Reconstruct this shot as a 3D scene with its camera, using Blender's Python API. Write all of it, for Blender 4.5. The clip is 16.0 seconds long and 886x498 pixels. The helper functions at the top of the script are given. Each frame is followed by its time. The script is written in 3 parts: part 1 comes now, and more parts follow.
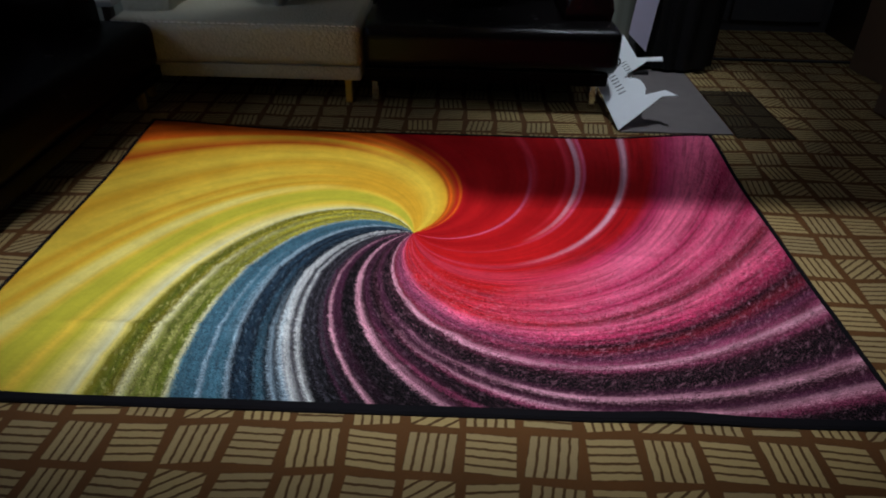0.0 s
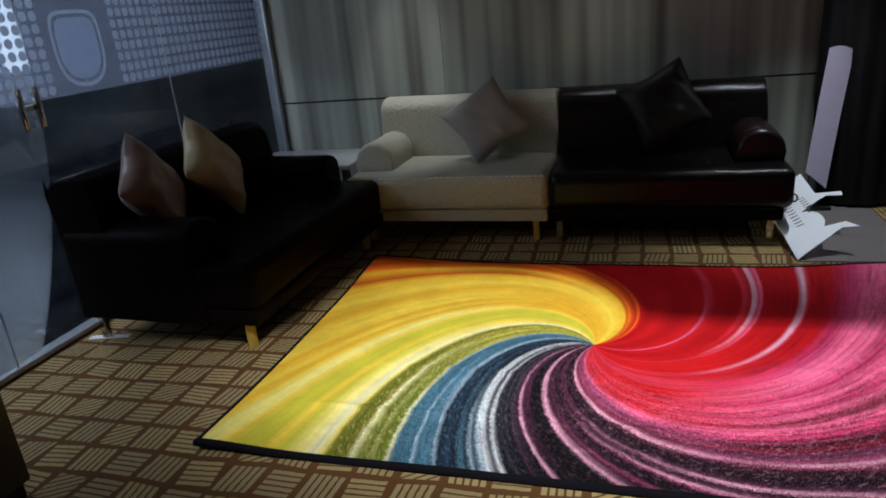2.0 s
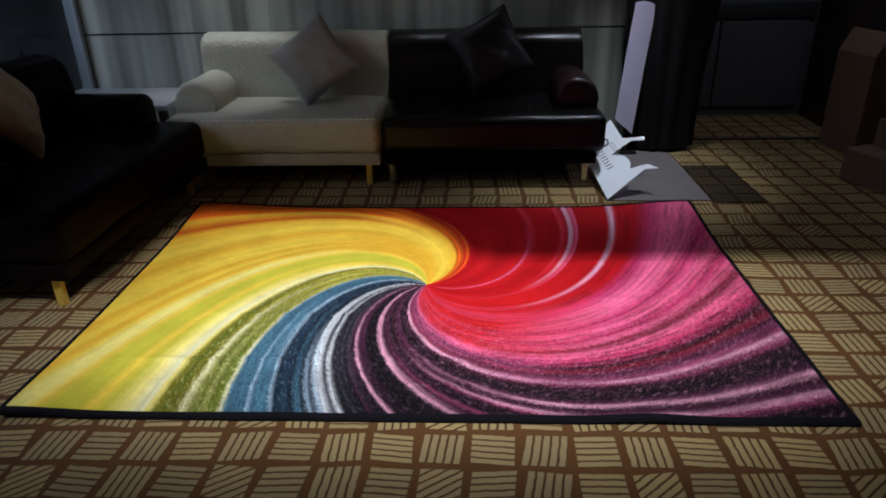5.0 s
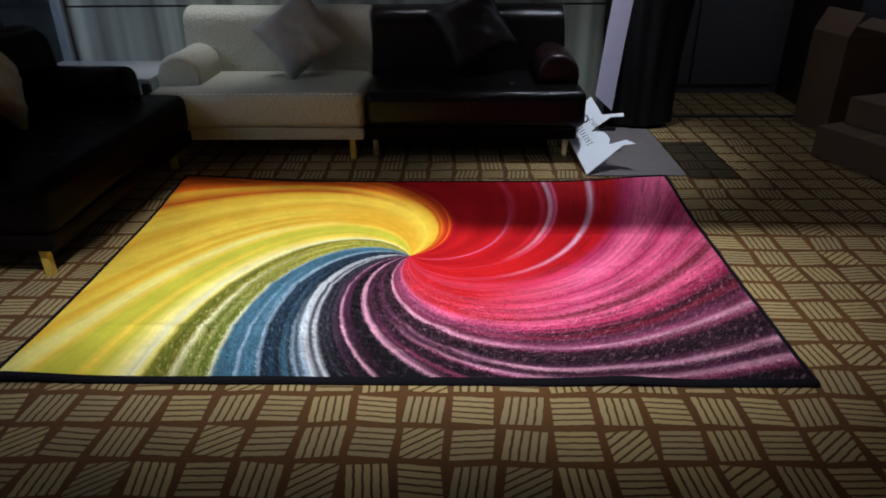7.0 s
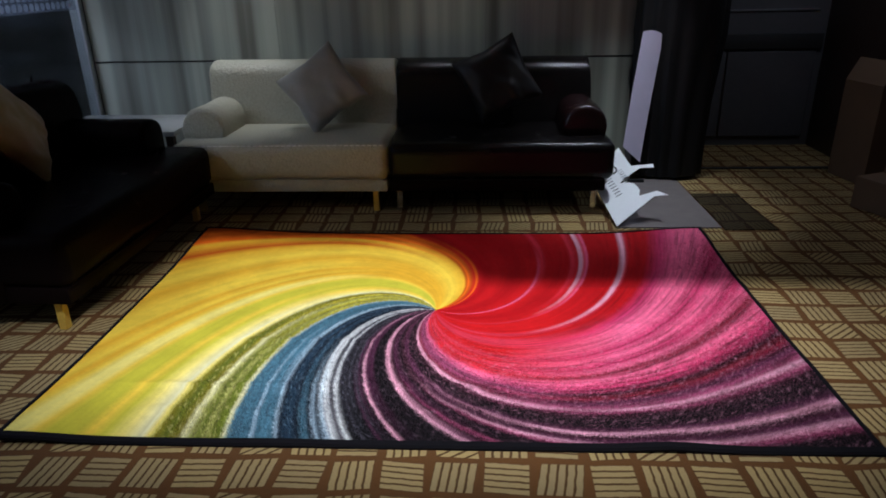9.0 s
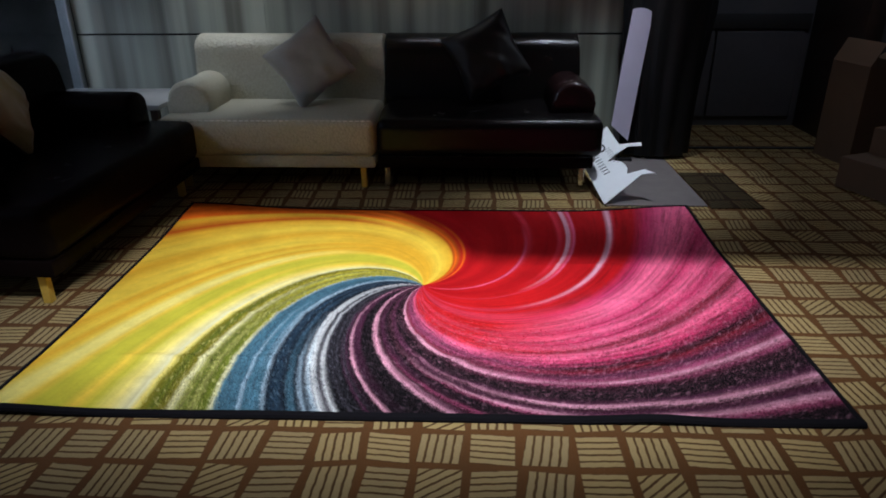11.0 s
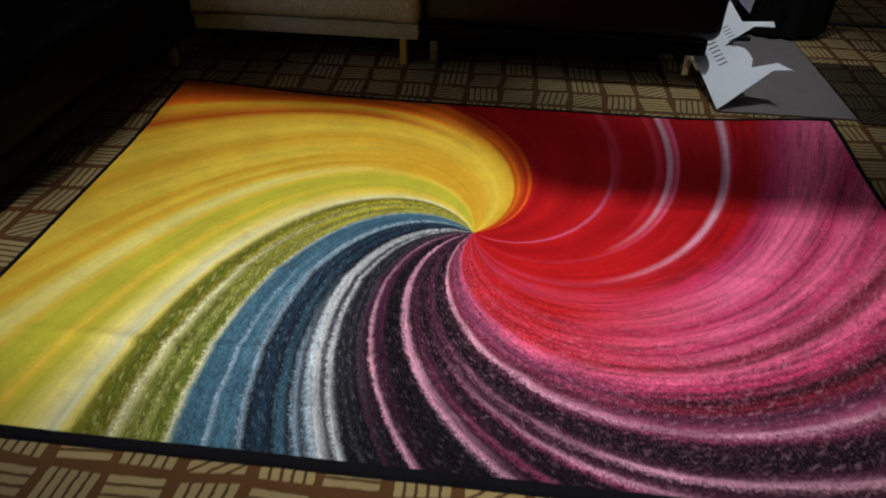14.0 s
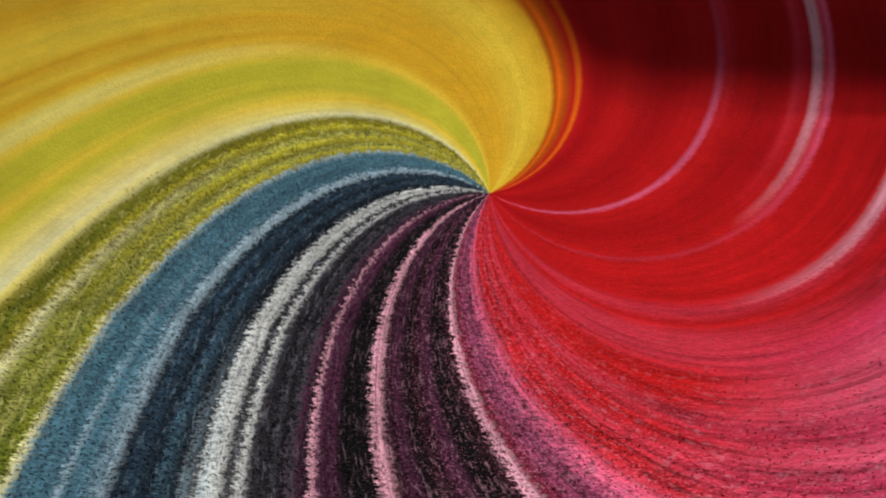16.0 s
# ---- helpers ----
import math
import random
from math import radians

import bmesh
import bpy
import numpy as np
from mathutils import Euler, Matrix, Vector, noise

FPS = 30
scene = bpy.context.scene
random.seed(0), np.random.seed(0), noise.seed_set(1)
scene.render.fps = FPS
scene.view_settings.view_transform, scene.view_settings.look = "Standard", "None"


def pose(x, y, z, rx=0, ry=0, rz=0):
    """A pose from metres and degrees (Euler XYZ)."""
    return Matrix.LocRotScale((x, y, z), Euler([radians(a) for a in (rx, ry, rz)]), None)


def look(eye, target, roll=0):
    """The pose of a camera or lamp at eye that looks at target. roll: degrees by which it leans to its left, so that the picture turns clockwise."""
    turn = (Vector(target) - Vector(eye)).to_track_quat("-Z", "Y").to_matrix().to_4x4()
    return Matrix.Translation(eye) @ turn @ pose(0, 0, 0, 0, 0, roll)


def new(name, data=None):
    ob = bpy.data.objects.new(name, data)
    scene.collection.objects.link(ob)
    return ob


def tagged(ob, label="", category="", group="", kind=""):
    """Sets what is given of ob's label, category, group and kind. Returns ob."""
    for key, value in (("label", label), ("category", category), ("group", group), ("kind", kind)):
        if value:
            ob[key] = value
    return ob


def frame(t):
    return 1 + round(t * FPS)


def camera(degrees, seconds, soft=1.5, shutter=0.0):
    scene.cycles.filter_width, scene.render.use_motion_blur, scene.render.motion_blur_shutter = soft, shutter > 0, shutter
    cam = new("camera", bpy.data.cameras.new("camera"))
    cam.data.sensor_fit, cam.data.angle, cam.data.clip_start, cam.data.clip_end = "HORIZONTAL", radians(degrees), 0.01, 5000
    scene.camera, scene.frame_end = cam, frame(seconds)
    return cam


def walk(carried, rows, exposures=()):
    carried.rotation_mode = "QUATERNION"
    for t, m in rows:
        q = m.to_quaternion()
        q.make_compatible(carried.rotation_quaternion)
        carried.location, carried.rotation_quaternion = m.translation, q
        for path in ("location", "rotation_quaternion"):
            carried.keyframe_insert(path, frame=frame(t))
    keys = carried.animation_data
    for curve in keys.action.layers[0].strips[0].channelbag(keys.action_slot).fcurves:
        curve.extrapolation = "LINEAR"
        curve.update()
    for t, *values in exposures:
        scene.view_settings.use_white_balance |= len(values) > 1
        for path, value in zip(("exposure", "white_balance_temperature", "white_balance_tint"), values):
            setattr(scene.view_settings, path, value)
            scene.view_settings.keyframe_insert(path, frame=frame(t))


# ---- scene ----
cam = camera(66.4, 16.0, soft=1.8, shutter=0.3)
PATH = [
    (0, (0.129, -3.336, 1.442), (0.100, -1.665, 0.344), 1.17),
    (0.5, (0.165, -3.524, 1.476), (0.040, -1.798, 0.474), -0.23),
    (1, (0.180, -3.676, 1.470), (0.069, -1.878, 0.602), -0.83),
    (1.5, (0.174, -3.739, 1.490), (-0.097, -1.873, 0.820), -2.17),
    (2, (0.172, -3.790, 1.486), (-0.393, -1.993, 0.814), -5.46),
    (2.5, (0.195, -3.791, 1.474), (-0.268, -1.970, 0.787), -4.41),
    (3, (0.198, -3.789, 1.471), (-0.118, -1.948, 0.755), -3.77),
    (3.5, (0.198, -3.790, 1.474), (0.089, -1.927, 0.755), -2.02),
    (4, (0.197, -3.790, 1.464), (0.147, -1.957, 0.664), -1.12),
    (4.5, (0.183, -3.792, 1.473), (0.162, -1.969, 0.649), -0.46),
    (5, (0.187, -3.798, 1.477), (0.096, -1.988, 0.632), -1.29),
    (5.2, (0.194, -3.806, 1.473), (0.125, -2.005, 0.605), -0.92),
    (7.3, (0.192, -3.889, 1.490), (0.155, -2.105, 0.587), -0.36),
    (7.5, (0.191, -3.891, 1.498), (0.152, -2.097, 0.616), -0.12),
    (8, (0.175, -3.899, 1.495), (0.081, -2.053, 0.732), -0.91),
    (8.5, (0.153, -3.772, 1.446), (0.051, -1.922, 0.693), -1.18),
    (11, (0.153, -3.780, 1.398), (0.092, -1.951, 0.591), -0.31),
    (11.5, (0.165, -3.853, 1.448), (0.102, -2.051, 0.582), -0.57),
    (12, (0.168, -3.706, 1.441), (0.138, -1.973, 0.444), 1.31),
    (12.5, (0.152, -3.493, 1.422), (0.004, -1.770, 0.417), 0.46),
    (13, (0.109, -3.338, 1.424), (0.020, -1.660, 0.339), 1.66),
    (13.5, (0.083, -3.185, 1.399), (-0.081, -1.574, 0.225), 1.12),
    (14, (0.051, -2.882, 1.347), (-0.105, -1.303, 0.130), 1.22),
    (14.5, (-0.028, -2.589, 1.293), (-0.195, -1.008, 0.079), 3.81),
    (15, (-0.106, -2.273, 1.195), (-0.231, -0.808, -0.161), 1.40),
    (15.5, (-0.106, -1.972, 1.128), (-0.114, -0.698, -0.414), 2.10),
    (16, (-0.111, -1.810, 0.964), (-0.107, -0.698, -0.698), 2.60),
]
EXPOSURE = [(0.0, -0.66, 6050, 12), (1.0, -0.34, 6050, 12), (2.0, -0.04, 6150, 12), (3.0, -0.04, 6100, 13), (5.0, -0.07, 5920, 15), (7.5, 0.0, 5920, 14), (8.7, -0.06, 5980, 14), (11.0, -0.04, 6000, 14), (12.0, -0.05, 6100, 14), (13.0, -0.3, 6080, 14), (14.0, -0.6, 6400, 12), (15.0, -0.66, 6800, 11), (16.0, -0.7, 6900, 10)]
walk(cam, [(t, look(eye, target, roll)) for t, eye, target, roll in PATH], EXPOSURE)

# ---------------------------------------------------------------- light
world = bpy.data.worlds.new("dim_interior")
scene.world = world
world.use_nodes = True
world.node_tree.nodes["Background"].inputs[0].default_value = (0.55, 0.62, 0.75, 1)
world.node_tree.nodes["Background"].inputs[1].default_value = 0.06


def lamp(name, kind, m, watts, colour, **settings):
    data = bpy.data.lights.new(name, kind)
    data.energy, data.color = watts, colour
    if kind == "AREA":
        data.shape = "RECTANGLE"
        data.size, data.size_y = settings["size"]
    if kind == "SPOT":
        data.spot_size, data.spot_blend = radians(settings["cone"]), settings["blend"]
        data.shadow_soft_size = settings["radius"]
    ob = new(name, data)
    ob.matrix_world = m
    return ob


# unseen spot behind; an added ceiling slot's edge cuts its light across the rug
lamp("rear_spot", "SPOT", look((0.1, -3.2, 2.86), (0.15, -0.82, 0)), 820, (0.975, 0.985, 1.0), cone=75, blend=1.0, radius=0.009)
lamp("overhead_spot", "SPOT", look((1.12, 0.45, 2.53), (1.10, 0.62, 0)), 150, (0.86, 0.94, 1.0), cone=54, blend=0.95, radius=0.05)
lamp("overhead_spot", "SPOT", look((-1.5, 0.98, 2.53), (-1.60, 1.08, 0)), 74, (0.95, 0.98, 1.0), cone=45, blend=1.0, radius=0.05)
lamp("overhead_spot", "SPOT", look((0.6, -0.5, 2.53), (0.6, -0.6, 0)), 42, (0.88, 0.94, 1.0), cone=54, blend=1.0, radius=0.05)
lamp("overhead_spot", "SPOT", look((-0.1, 0.92, 2.53), (-0.1, 1.25, 0)), 16, (0.95, 0.98, 1.0), cone=46, blend=1.0, radius=0.05)
lamp("lobby_fill", "AREA", look((-4.6, -1.6, 2.5), (-4.6, -1.6, 0)), 105, (0.72, 0.82, 1.0), size=(2.4, 3.5))
lamp("lobby_side_fill", "AREA", look((-5.4, -3.4, 1.9), (-1.5, -2.0, 0.2)), 12, (0.72, 0.82, 1.0), size=(2.0, 1.6))
lamp("recess_fill", "AREA", look((2.85, 0.95, 2.48), (2.85, 1.0, 0)), 5.0, (0.80, 0.88, 1.0), size=(0.8, 0.5))


# ---------------------------------------------------------------- node helpers


def s2l(c):
    return tuple(v / 12.92 if v <= 0.04045 else ((v + 0.055) / 1.055) ** 2.4 for v in c)


class Nodes:
    """Short ways to lay nodes of one material."""

    def __init__(self, name):
        self.m = bpy.data.materials.new(name)
        self.m.use_nodes = True
        self.t = self.m.node_tree
        self.b = self.t.nodes["Principled BSDF"]

    def put(self, socket, value):
        if hasattr(value, "is_output"):
            self.t.links.new(value, socket)
        else:
            socket.default_value = value

    def node(self, kind, **values):
        n = self.t.nodes.new(kind)
        for k, v in values.items():
            self.put(n.inputs[k], v)
        return n

    def math(self, op, a, b=0.0, c=0.0):
        n = self.t.nodes.new("ShaderNodeMath")
        n.operation = op
        for s, v in zip(n.inputs, (a, b, c)):
            self.put(s, v)
        return n.outputs[0]

    def mix(self, f, a, b, blend="MIX"):
        n = self.t.nodes.new("ShaderNodeMix")
        n.data_type, n.blend_type = "RGBA", blend
        for s, v in ((n.inputs[0], f), (n.inputs[6], a), (n.inputs[7], b)):
            self.put(s, (*v, 1) if isinstance(v, tuple) and len(v) == 3 else v)
        return n.outputs[2]

    def ramp(self, f, stops, smooth=False):
        n = self.t.nodes.new("ShaderNodeValToRGB")
        n.color_ramp.interpolation = "EASE" if smooth else "LINEAR"
        e = n.color_ramp.elements
        while len(e) < len(stops):
            e.new(0.5)
        for el, (p, c) in zip(e, stops):
            el.position = p
        for el, (p, c) in zip(e, stops):
            el.color = (*c, 1)
        self.put(n.inputs[0], f)
        return n.outputs[0]

    def coords(self, kind="Object"):
        return self.t.nodes.new("ShaderNodeTexCoord").outputs[kind]

    def noise(self, vec, scale, detail=3.0, rough=0.55, out=0):
        n = self.node("ShaderNodeTexNoise", Vector=vec, Scale=scale, Detail=detail, Roughness=rough)
        return n.outputs[out]

    def scaled(self, vec, sx, sy, sz):
        n = self.t.nodes.new("ShaderNodeVectorMath")
        n.operation = "MULTIPLY"
        self.put(n.inputs[0], vec)
        n.inputs[1].default_value = (sx, sy, sz)
        return n.outputs[0]

    def bump(self, height, strength, distance=0.002):
        n = self.node("ShaderNodeBump", Height=height, Strength=strength, Distance=distance)
        self.t.links.new(n.outputs[0], self.b.inputs["Normal"])

    def surface(self, colour, rough=0.6, metal=0.0, **more):
        self.put(self.b.inputs["Base Color"], (*colour, 1) if isinstance(colour, tuple) else colour)
        self.put(self.b.inputs["Roughness"], rough)
        self.put(self.b.inputs["Metallic"], metal)
        for k, v in more.items():
            self.put(self.b.inputs[k.replace("_", " ")], v)
        return self.m


def plain(name, colour, rough=0.6, metal=0.0, grain=40.0, vary=0.15, relief=0.2, **more):
    """A surface with two scales of variation and a fine relief."""
    n = Nodes(name)
    v = n.coords()
    big, fine = n.noise(v, 3.0), n.noise(v, grain, 4.0)
    f = n.math("ADD", n.math("MULTIPLY", big, 0.5), n.math("MULTIPLY", fine, 0.5))
    dark, light = tuple(c * (1 - vary) for c in colour), tuple(min(1, c * (1 + vary)) for c in colour)
    col = n.ramp(f, [(0.3, dark), (0.7, light)])
    if relief:
        n.bump(fine, relief)
    return n.surface(col, n.math("ADD", n.math("MULTIPLY", fine, 0.15), rough - 0.07), metal, **more)


# ---------------------------------------------------------------- materials
SWATCH = {k: s2l(c) for k, c in dict(
    red=(0.76, 0.085, 0.095), dred=(0.66, 0.045, 0.07), coral=(0.79, 0.19, 0.26), orange=(0.93, 0.42, 0.07), rust=(0.74, 0.32, 0.06),
    gold=(0.89, 0.68, 0.17), yellow=(0.93, 0.79, 0.26), lime=(0.79, 0.75, 0.22), pale=(0.94, 0.87, 0.46),
    cream=(0.90, 0.88, 0.68), olive=(0.53, 0.50, 0.14), green=(0.41, 0.45, 0.14), leaf=(0.64, 0.64, 0.34),
    blue=(0.29, 0.445, 0.51), dblue=(0.16, 0.25, 0.32), navy=(0.07, 0.10, 0.14), sky=(0.62, 0.71, 0.76),
    white=(0.82, 0.83, 0.82), grey=(0.26, 0.25, 0.28), black=(0.03, 0.028, 0.036), plum=(0.30, 0.13, 0.23),
    rose=(0.87, 0.63, 0.70), pink=(0.88, 0.38, 0.52), mauve=(0.58, 0.25, 0.38), maroon=(0.46, 0.08, 0.15),
    magenta=(0.72, 0.19, 0.36), wine=(0.16, 0.05, 0.085)).items()}

# colours round the swirl, by turn (0 to 1), near its eye and towards the rim
NEAR = """0 red .03 dred .045 red .05 orange .056 red .068 rust .074 orange .08 rust .088 gold .13 yellow .18 gold .215 gold
.235 gold .248 yellow .258 lime .285 lime .30 yellow .312 pale .320 cream .325 olive .332 olive .336 lime .341 olive .346 leaf .352 lime .358 olive .363 leaf .368 lime .3715 olive .3745 sky .378 blue
.403 blue .408 sky .412 sky .416 navy .424 dblue .43 navy .438 dblue .446 navy .453 navy .457 white .466 white .470 black .474 grey .478 white .482 grey .49 black .494 grey
.499 black .504 grey .509 plum .513 black .5165 rose .5195 plum .528 plum .534 black .552 black .556 rose .561 rose .566 wine .575 plum .583 black .592 wine .602 plum .61 black .618 black
.629 wine .632 rose .6355 rose .64 maroon .65 mauve .66 mauve .672 pink .68 coral .69 red .70 coral .712 red .724 coral .735 red .75 red .763 coral .778 coral .787 red
.797 coral .806 red .843 red .847 coral .8495 red .88 dred .914 red .919 pink .923 red .96 dred 1 red"""
FAR = """0 dred .03 red .045 dred .056 red .064 orange .072 rust .082 orange .088 rust .098 orange .103 gold .118 rust .126 gold .15 yellow .168 gold .19 yellow .203 yellow .210 gold
.222 yellow .228 gold .234 yellow .240 pale .247 pale .253 yellow .259 lime .272 lime .28 yellow .288 lime .300 pale .313 cream .317 pale .322 olive .329 green .337 olive .342 cream .347 leaf .353 green .358 leaf .363 green .369 green
.372 cream .376 blue .392 blue .395 sky .398 blue .411 blue .414 sky .418 navy .426 dblue .434 navy .44 blue .445 navy .45 sky .454 navy .459 sky .464 white .471 grey
.476 white .480 black .486 black .4885 grey .491 black .499 black .502 plum .5045 black .513 black .5165 rose .5205 black .552 black .557 rose .560 plum .566 wine .570 mauve .574 black .584 black .588 mauve .591 rose .594 plum .599 wine .603 rose .606 plum .611 black .619 black
.624 wine .628 mauve .632 rose .635 mauve .642 plum .650 maroon .655 wine .665 magenta .676 pink .685 maroon .692 pink .699 magenta .71 pink .722 magenta .733 pink .748 pink .762 magenta
.776 dred .793 dred .796 coral .7985 rose .801 rose .805 dred .8415 dred .8445 pink .848 coral .8515 rose .8545 rose .857 dred .866 coral .870 dred .905 dred .912 coral .92 dred 1 dred"""


def swirl_colours(n, u, text):
    """Two to four colour ramps laid end to end."""
    words = text.split()
    stops = [(float(a), SWATCH[b]) for a, b in zip(words[::2], words[1::2])]
    out, step = None, 24
    for k in range(0, len(stops) - 1, step):
        some = stops[k : k + step + 1]
        lo, hi = some[0][0], some[-1][0]
        f = n.math("DIVIDE", n.math("SUBTRACT", u, lo), hi - lo)
        col = n.ramp(f, [((p - lo) / (hi - lo), c) for p, c in some])
        out = col if out is None else n.mix(n.math("GREATER_THAN", u, lo), out, col)
    return out


def swirl_material():
    n = Nodes("swirl_pile")
    v = n.coords()
    tuft = n.noise(n.scaled(v, 0.55, 1.5, 1), 135.0, 2.0, 0.65)
    tuft2 = n.noise(n.scaled(v, 0.6, 1.4, 1), 300.0, 2.0, 0.65)
    sep = n.node("ShaderNodeSeparateXYZ", Vector=v)
    x = n.math("MULTIPLY", n.math("ADD", sep.outputs[0], 0.0296), 1.1846)
    y = n.math("ADD", sep.outputs[1], 1.0502)
    r = n.math("SQRT", n.math("ADD", n.math("MULTIPLY", x, x), n.math("MULTIPLY", y, y)))
    turn = n.math("ARCTAN2", y, x)
    # twist = 1.818 r - 0.338 r^2 - 0.013 r^3
    t = n.math("MULTIPLY", r, n.math("ADD", 1.8183, n.math("MULTIPLY", r, n.math("ADD", -0.338, n.math("MULTIPLY", r, -0.0132)))))
    u = n.math("DIVIDE", n.math("SUBTRACT", turn, t), 2 * math.pi)
    clean = n.math("FRACT", n.math("ADD", u, 2.0))
    # the shaggy sector has torn edges, the rest is sheared smooth
    shag = n.ramp(clean, [(0.314, (0.15,) * 3), (0.336, (1, 1, 1)), (0.64, (1, 1, 1)), (0.72, (0.35,) * 3), (1, (0.2,) * 3)])
    tear = n.math("MULTIPLY", n.math("SUBTRACT", n.math("ADD", n.math("MULTIPLY", tuft, 0.6), n.math("MULTIPLY", tuft2, 0.4)), 0.5), shag)
    u2 = n.math("FRACT", n.math("ADD", n.math("ADD", u, 2.0), n.math("DIVIDE", n.math("MULTIPLY", tear, 0.019), n.math("ADD", r, 0.25))))
    near, far = swirl_colours(n, u2, NEAR), swirl_colours(n, u2, FAR)
    blend = n.ramp(r, [(0.50, (0, 0, 0)), (0.96, (1, 1, 1))])
    col = n.mix(blend, near, far)
    # streaks that run along the swirl
    comb = n.node("ShaderNodeCombineXYZ", X=n.math("MULTIPLY", clean, 60.0), Y=n.math("MULTIPLY", r, 1.3), Z=0.0)
    streak = n.noise(comb.outputs[0], 1.6, 4.0, 0.6)
    streak = n.ramp(streak, [(0.3, (0.55,) * 3), (0.5, (1, 1, 1)), (0.72, (1.25,) * 3)])
    col = n.mix(n.math("ADD", 0.16, n.math("MULTIPLY", shag, 0.55)), col, streak, "MULTIPLY")
    comb = n.node("ShaderNodeCombineXYZ", X=n.math("MULTIPLY", clean, 300.0), Y=n.math("MULTIPLY", r, 3.2), Z=4.0)
    fine = n.ramp(n.noise(comb.outputs[0], 1.0, 3.0, 0.65), [(0.34, (0.36, 0.28, 0.30)), (0.5, (0.95,) * 3), (0.66, (1.25, 1.32, 1.30))])
    finepart = n.ramp(clean, [(0.0, (0.12,) * 3), (0.1, (0.08,) * 3), (0.3, (0.09,) * 3), (0.36, (0.35,) * 3), (0.5, (0.5,) * 3), (0.56, (0.85,) * 3), (0.66, (0.95,) * 3), (0.77, (0.6,) * 3), (0.84, (0.16,) * 3), (1, (0.12,) * 3)])
    col = n.mix(finepart, col, fine, "MULTIPLY")
    # speckle of single tufts, strong in the shag
    speck = n.ramp(n.math("ADD", n.math("MULTIPLY", tuft2, 0.55), n.math("MULTIPLY", tuft, 0.45)), [(0.36, (0.12,) * 3), (0.48, (0.9,) * 3), (0.64, (1.7,) * 3)])
    col = n.mix(n.math("MULTIPLY", shag, 0.65), col, speck, "MULTIPLY")
    fleck = n.ramp(tuft2, [(0.56, (0, 0, 0)), (0.66, (1, 1, 1))])
    darkpart = n.ramp(clean, [(0.41, (0, 0, 0)), (0.44, (0.28,) * 3), (0.49, (0.14,) * 3), (0.56, (0.15,) * 3), (0.61, (0.32,) * 3), (0.67, (0.42,) * 3), (0.72, (0.22,) * 3), (0.77, (0, 0, 0))])
    col = n.mix(n.math("MULTIPLY", fleck, darkpart), col, n.mix(n.ramp(clean, [(0.50, (0, 0, 0)), (0.60, (1, 1, 1))]), s2l((0.44, 0.43, 0.46)), s2l((0.80, 0.52, 0.62))))
    # broken bright filaments along the swirl: fibres, with pile glints put into the colour
    comb = n.node("ShaderNodeCombineXYZ", X=n.math("MULTIPLY", clean, 300.0), Y=n.math("MULTIPLY", r, 46.0), Z=9.0)
    hair = n.ramp(n.noise(comb.outputs[0], 1.0, 3.0, 0.7), [(0.55, (0, 0, 0)), (0.66, (1, 1, 1))])
    hairpart = n.ramp(clean, [(0.315, (0, 0, 0)), (0.328, (0.6,) * 3), (0.370, (0.55,) * 3), (0.380, (0.12,) * 3), (0.42, (0.28,) * 3), (0.47, (0.32,) * 3), (0.51, (0.13,) * 3), (0.55, (0.16,) * 3), (0.60, (0.22,) * 3), (0.65, (0.26,) * 3), (0.72, (0.15,) * 3), (0.79, (0.0,) * 3)])
    hairtint = n.ramp(clean, [(0.37, s2l((0.86, 0.83, 0.52))), (0.385, s2l((0.50, 0.64, 0.72))), (0.44, s2l((0.55, 0.66, 0.72))), (0.50, s2l((0.62, 0.58, 0.64))), (0.60, s2l((0.90, 0.66, 0.74)))])
    col = n.mix(n.math("MULTIPLY", hair, hairpart), col, hairtint)
    comb = n.node("ShaderNodeCombineXYZ", X=n.math("MULTIPLY", clean, 300.0), Y=n.math("MULTIPLY", r, 28.0), Z=17.0)
    gap = n.ramp(n.noise(comb.outputs[0], 1.0, 3.0, 0.7), [(0.34, (1, 1, 1)), (0.46, (0, 0, 0))])
    col = n.mix(n.math("MULTIPLY", gap, n.math("MULTIPLY", hairpart, n.math("ADD", 0.55, n.math("MULTIPLY", n.math("GREATER_THAN", clean, 0.375), 0.95)))), col, s2l((0.10, 0.05, 0.08)))
    pit = n.ramp(tuft, [(0.34, (1, 1, 1)), (0.42, (0, 0, 0))])
    pitpart = n.ramp(clean, [(0.60, (0, 0, 0)), (0.635, (0.6,) * 3), (0.68, (0.45,) * 3), (0.72, (0.15,) * 3), (0.78, (0, 0, 0))])
    col = n.mix(n.math("MULTIPLY", pit, pitpart), col, s2l((0.13, 0.05, 0.08)))
    mottle = n.ramp(n.noise(v, 26.0, 5.0, 0.7), [(0.3, (0.74,) * 3), (0.7, (1.16,) * 3)])
    col = n.mix(n.math("ADD", 0.22, n.math("MULTIPLY", shag, 0.5)), col, mottle, "MULTIPLY")
    worn = n.ramp(n.noise(v, 5.0, 4.0), [(0.3, (0.86,) * 3), (0.7, (1.08,) * 3)])
    col = n.mix(0.8, col, worn, "MULTIPLY")
    n.bump(n.math("ADD", n.math("MULTIPLY", tuft, shag), n.math("MULTIPLY", tuft2, 0.6)), 0.7, 0.004)
    return n.surface(col, 0.8, Specular_IOR_Level=0.12)


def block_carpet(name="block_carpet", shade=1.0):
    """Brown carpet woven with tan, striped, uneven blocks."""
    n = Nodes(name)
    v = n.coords()
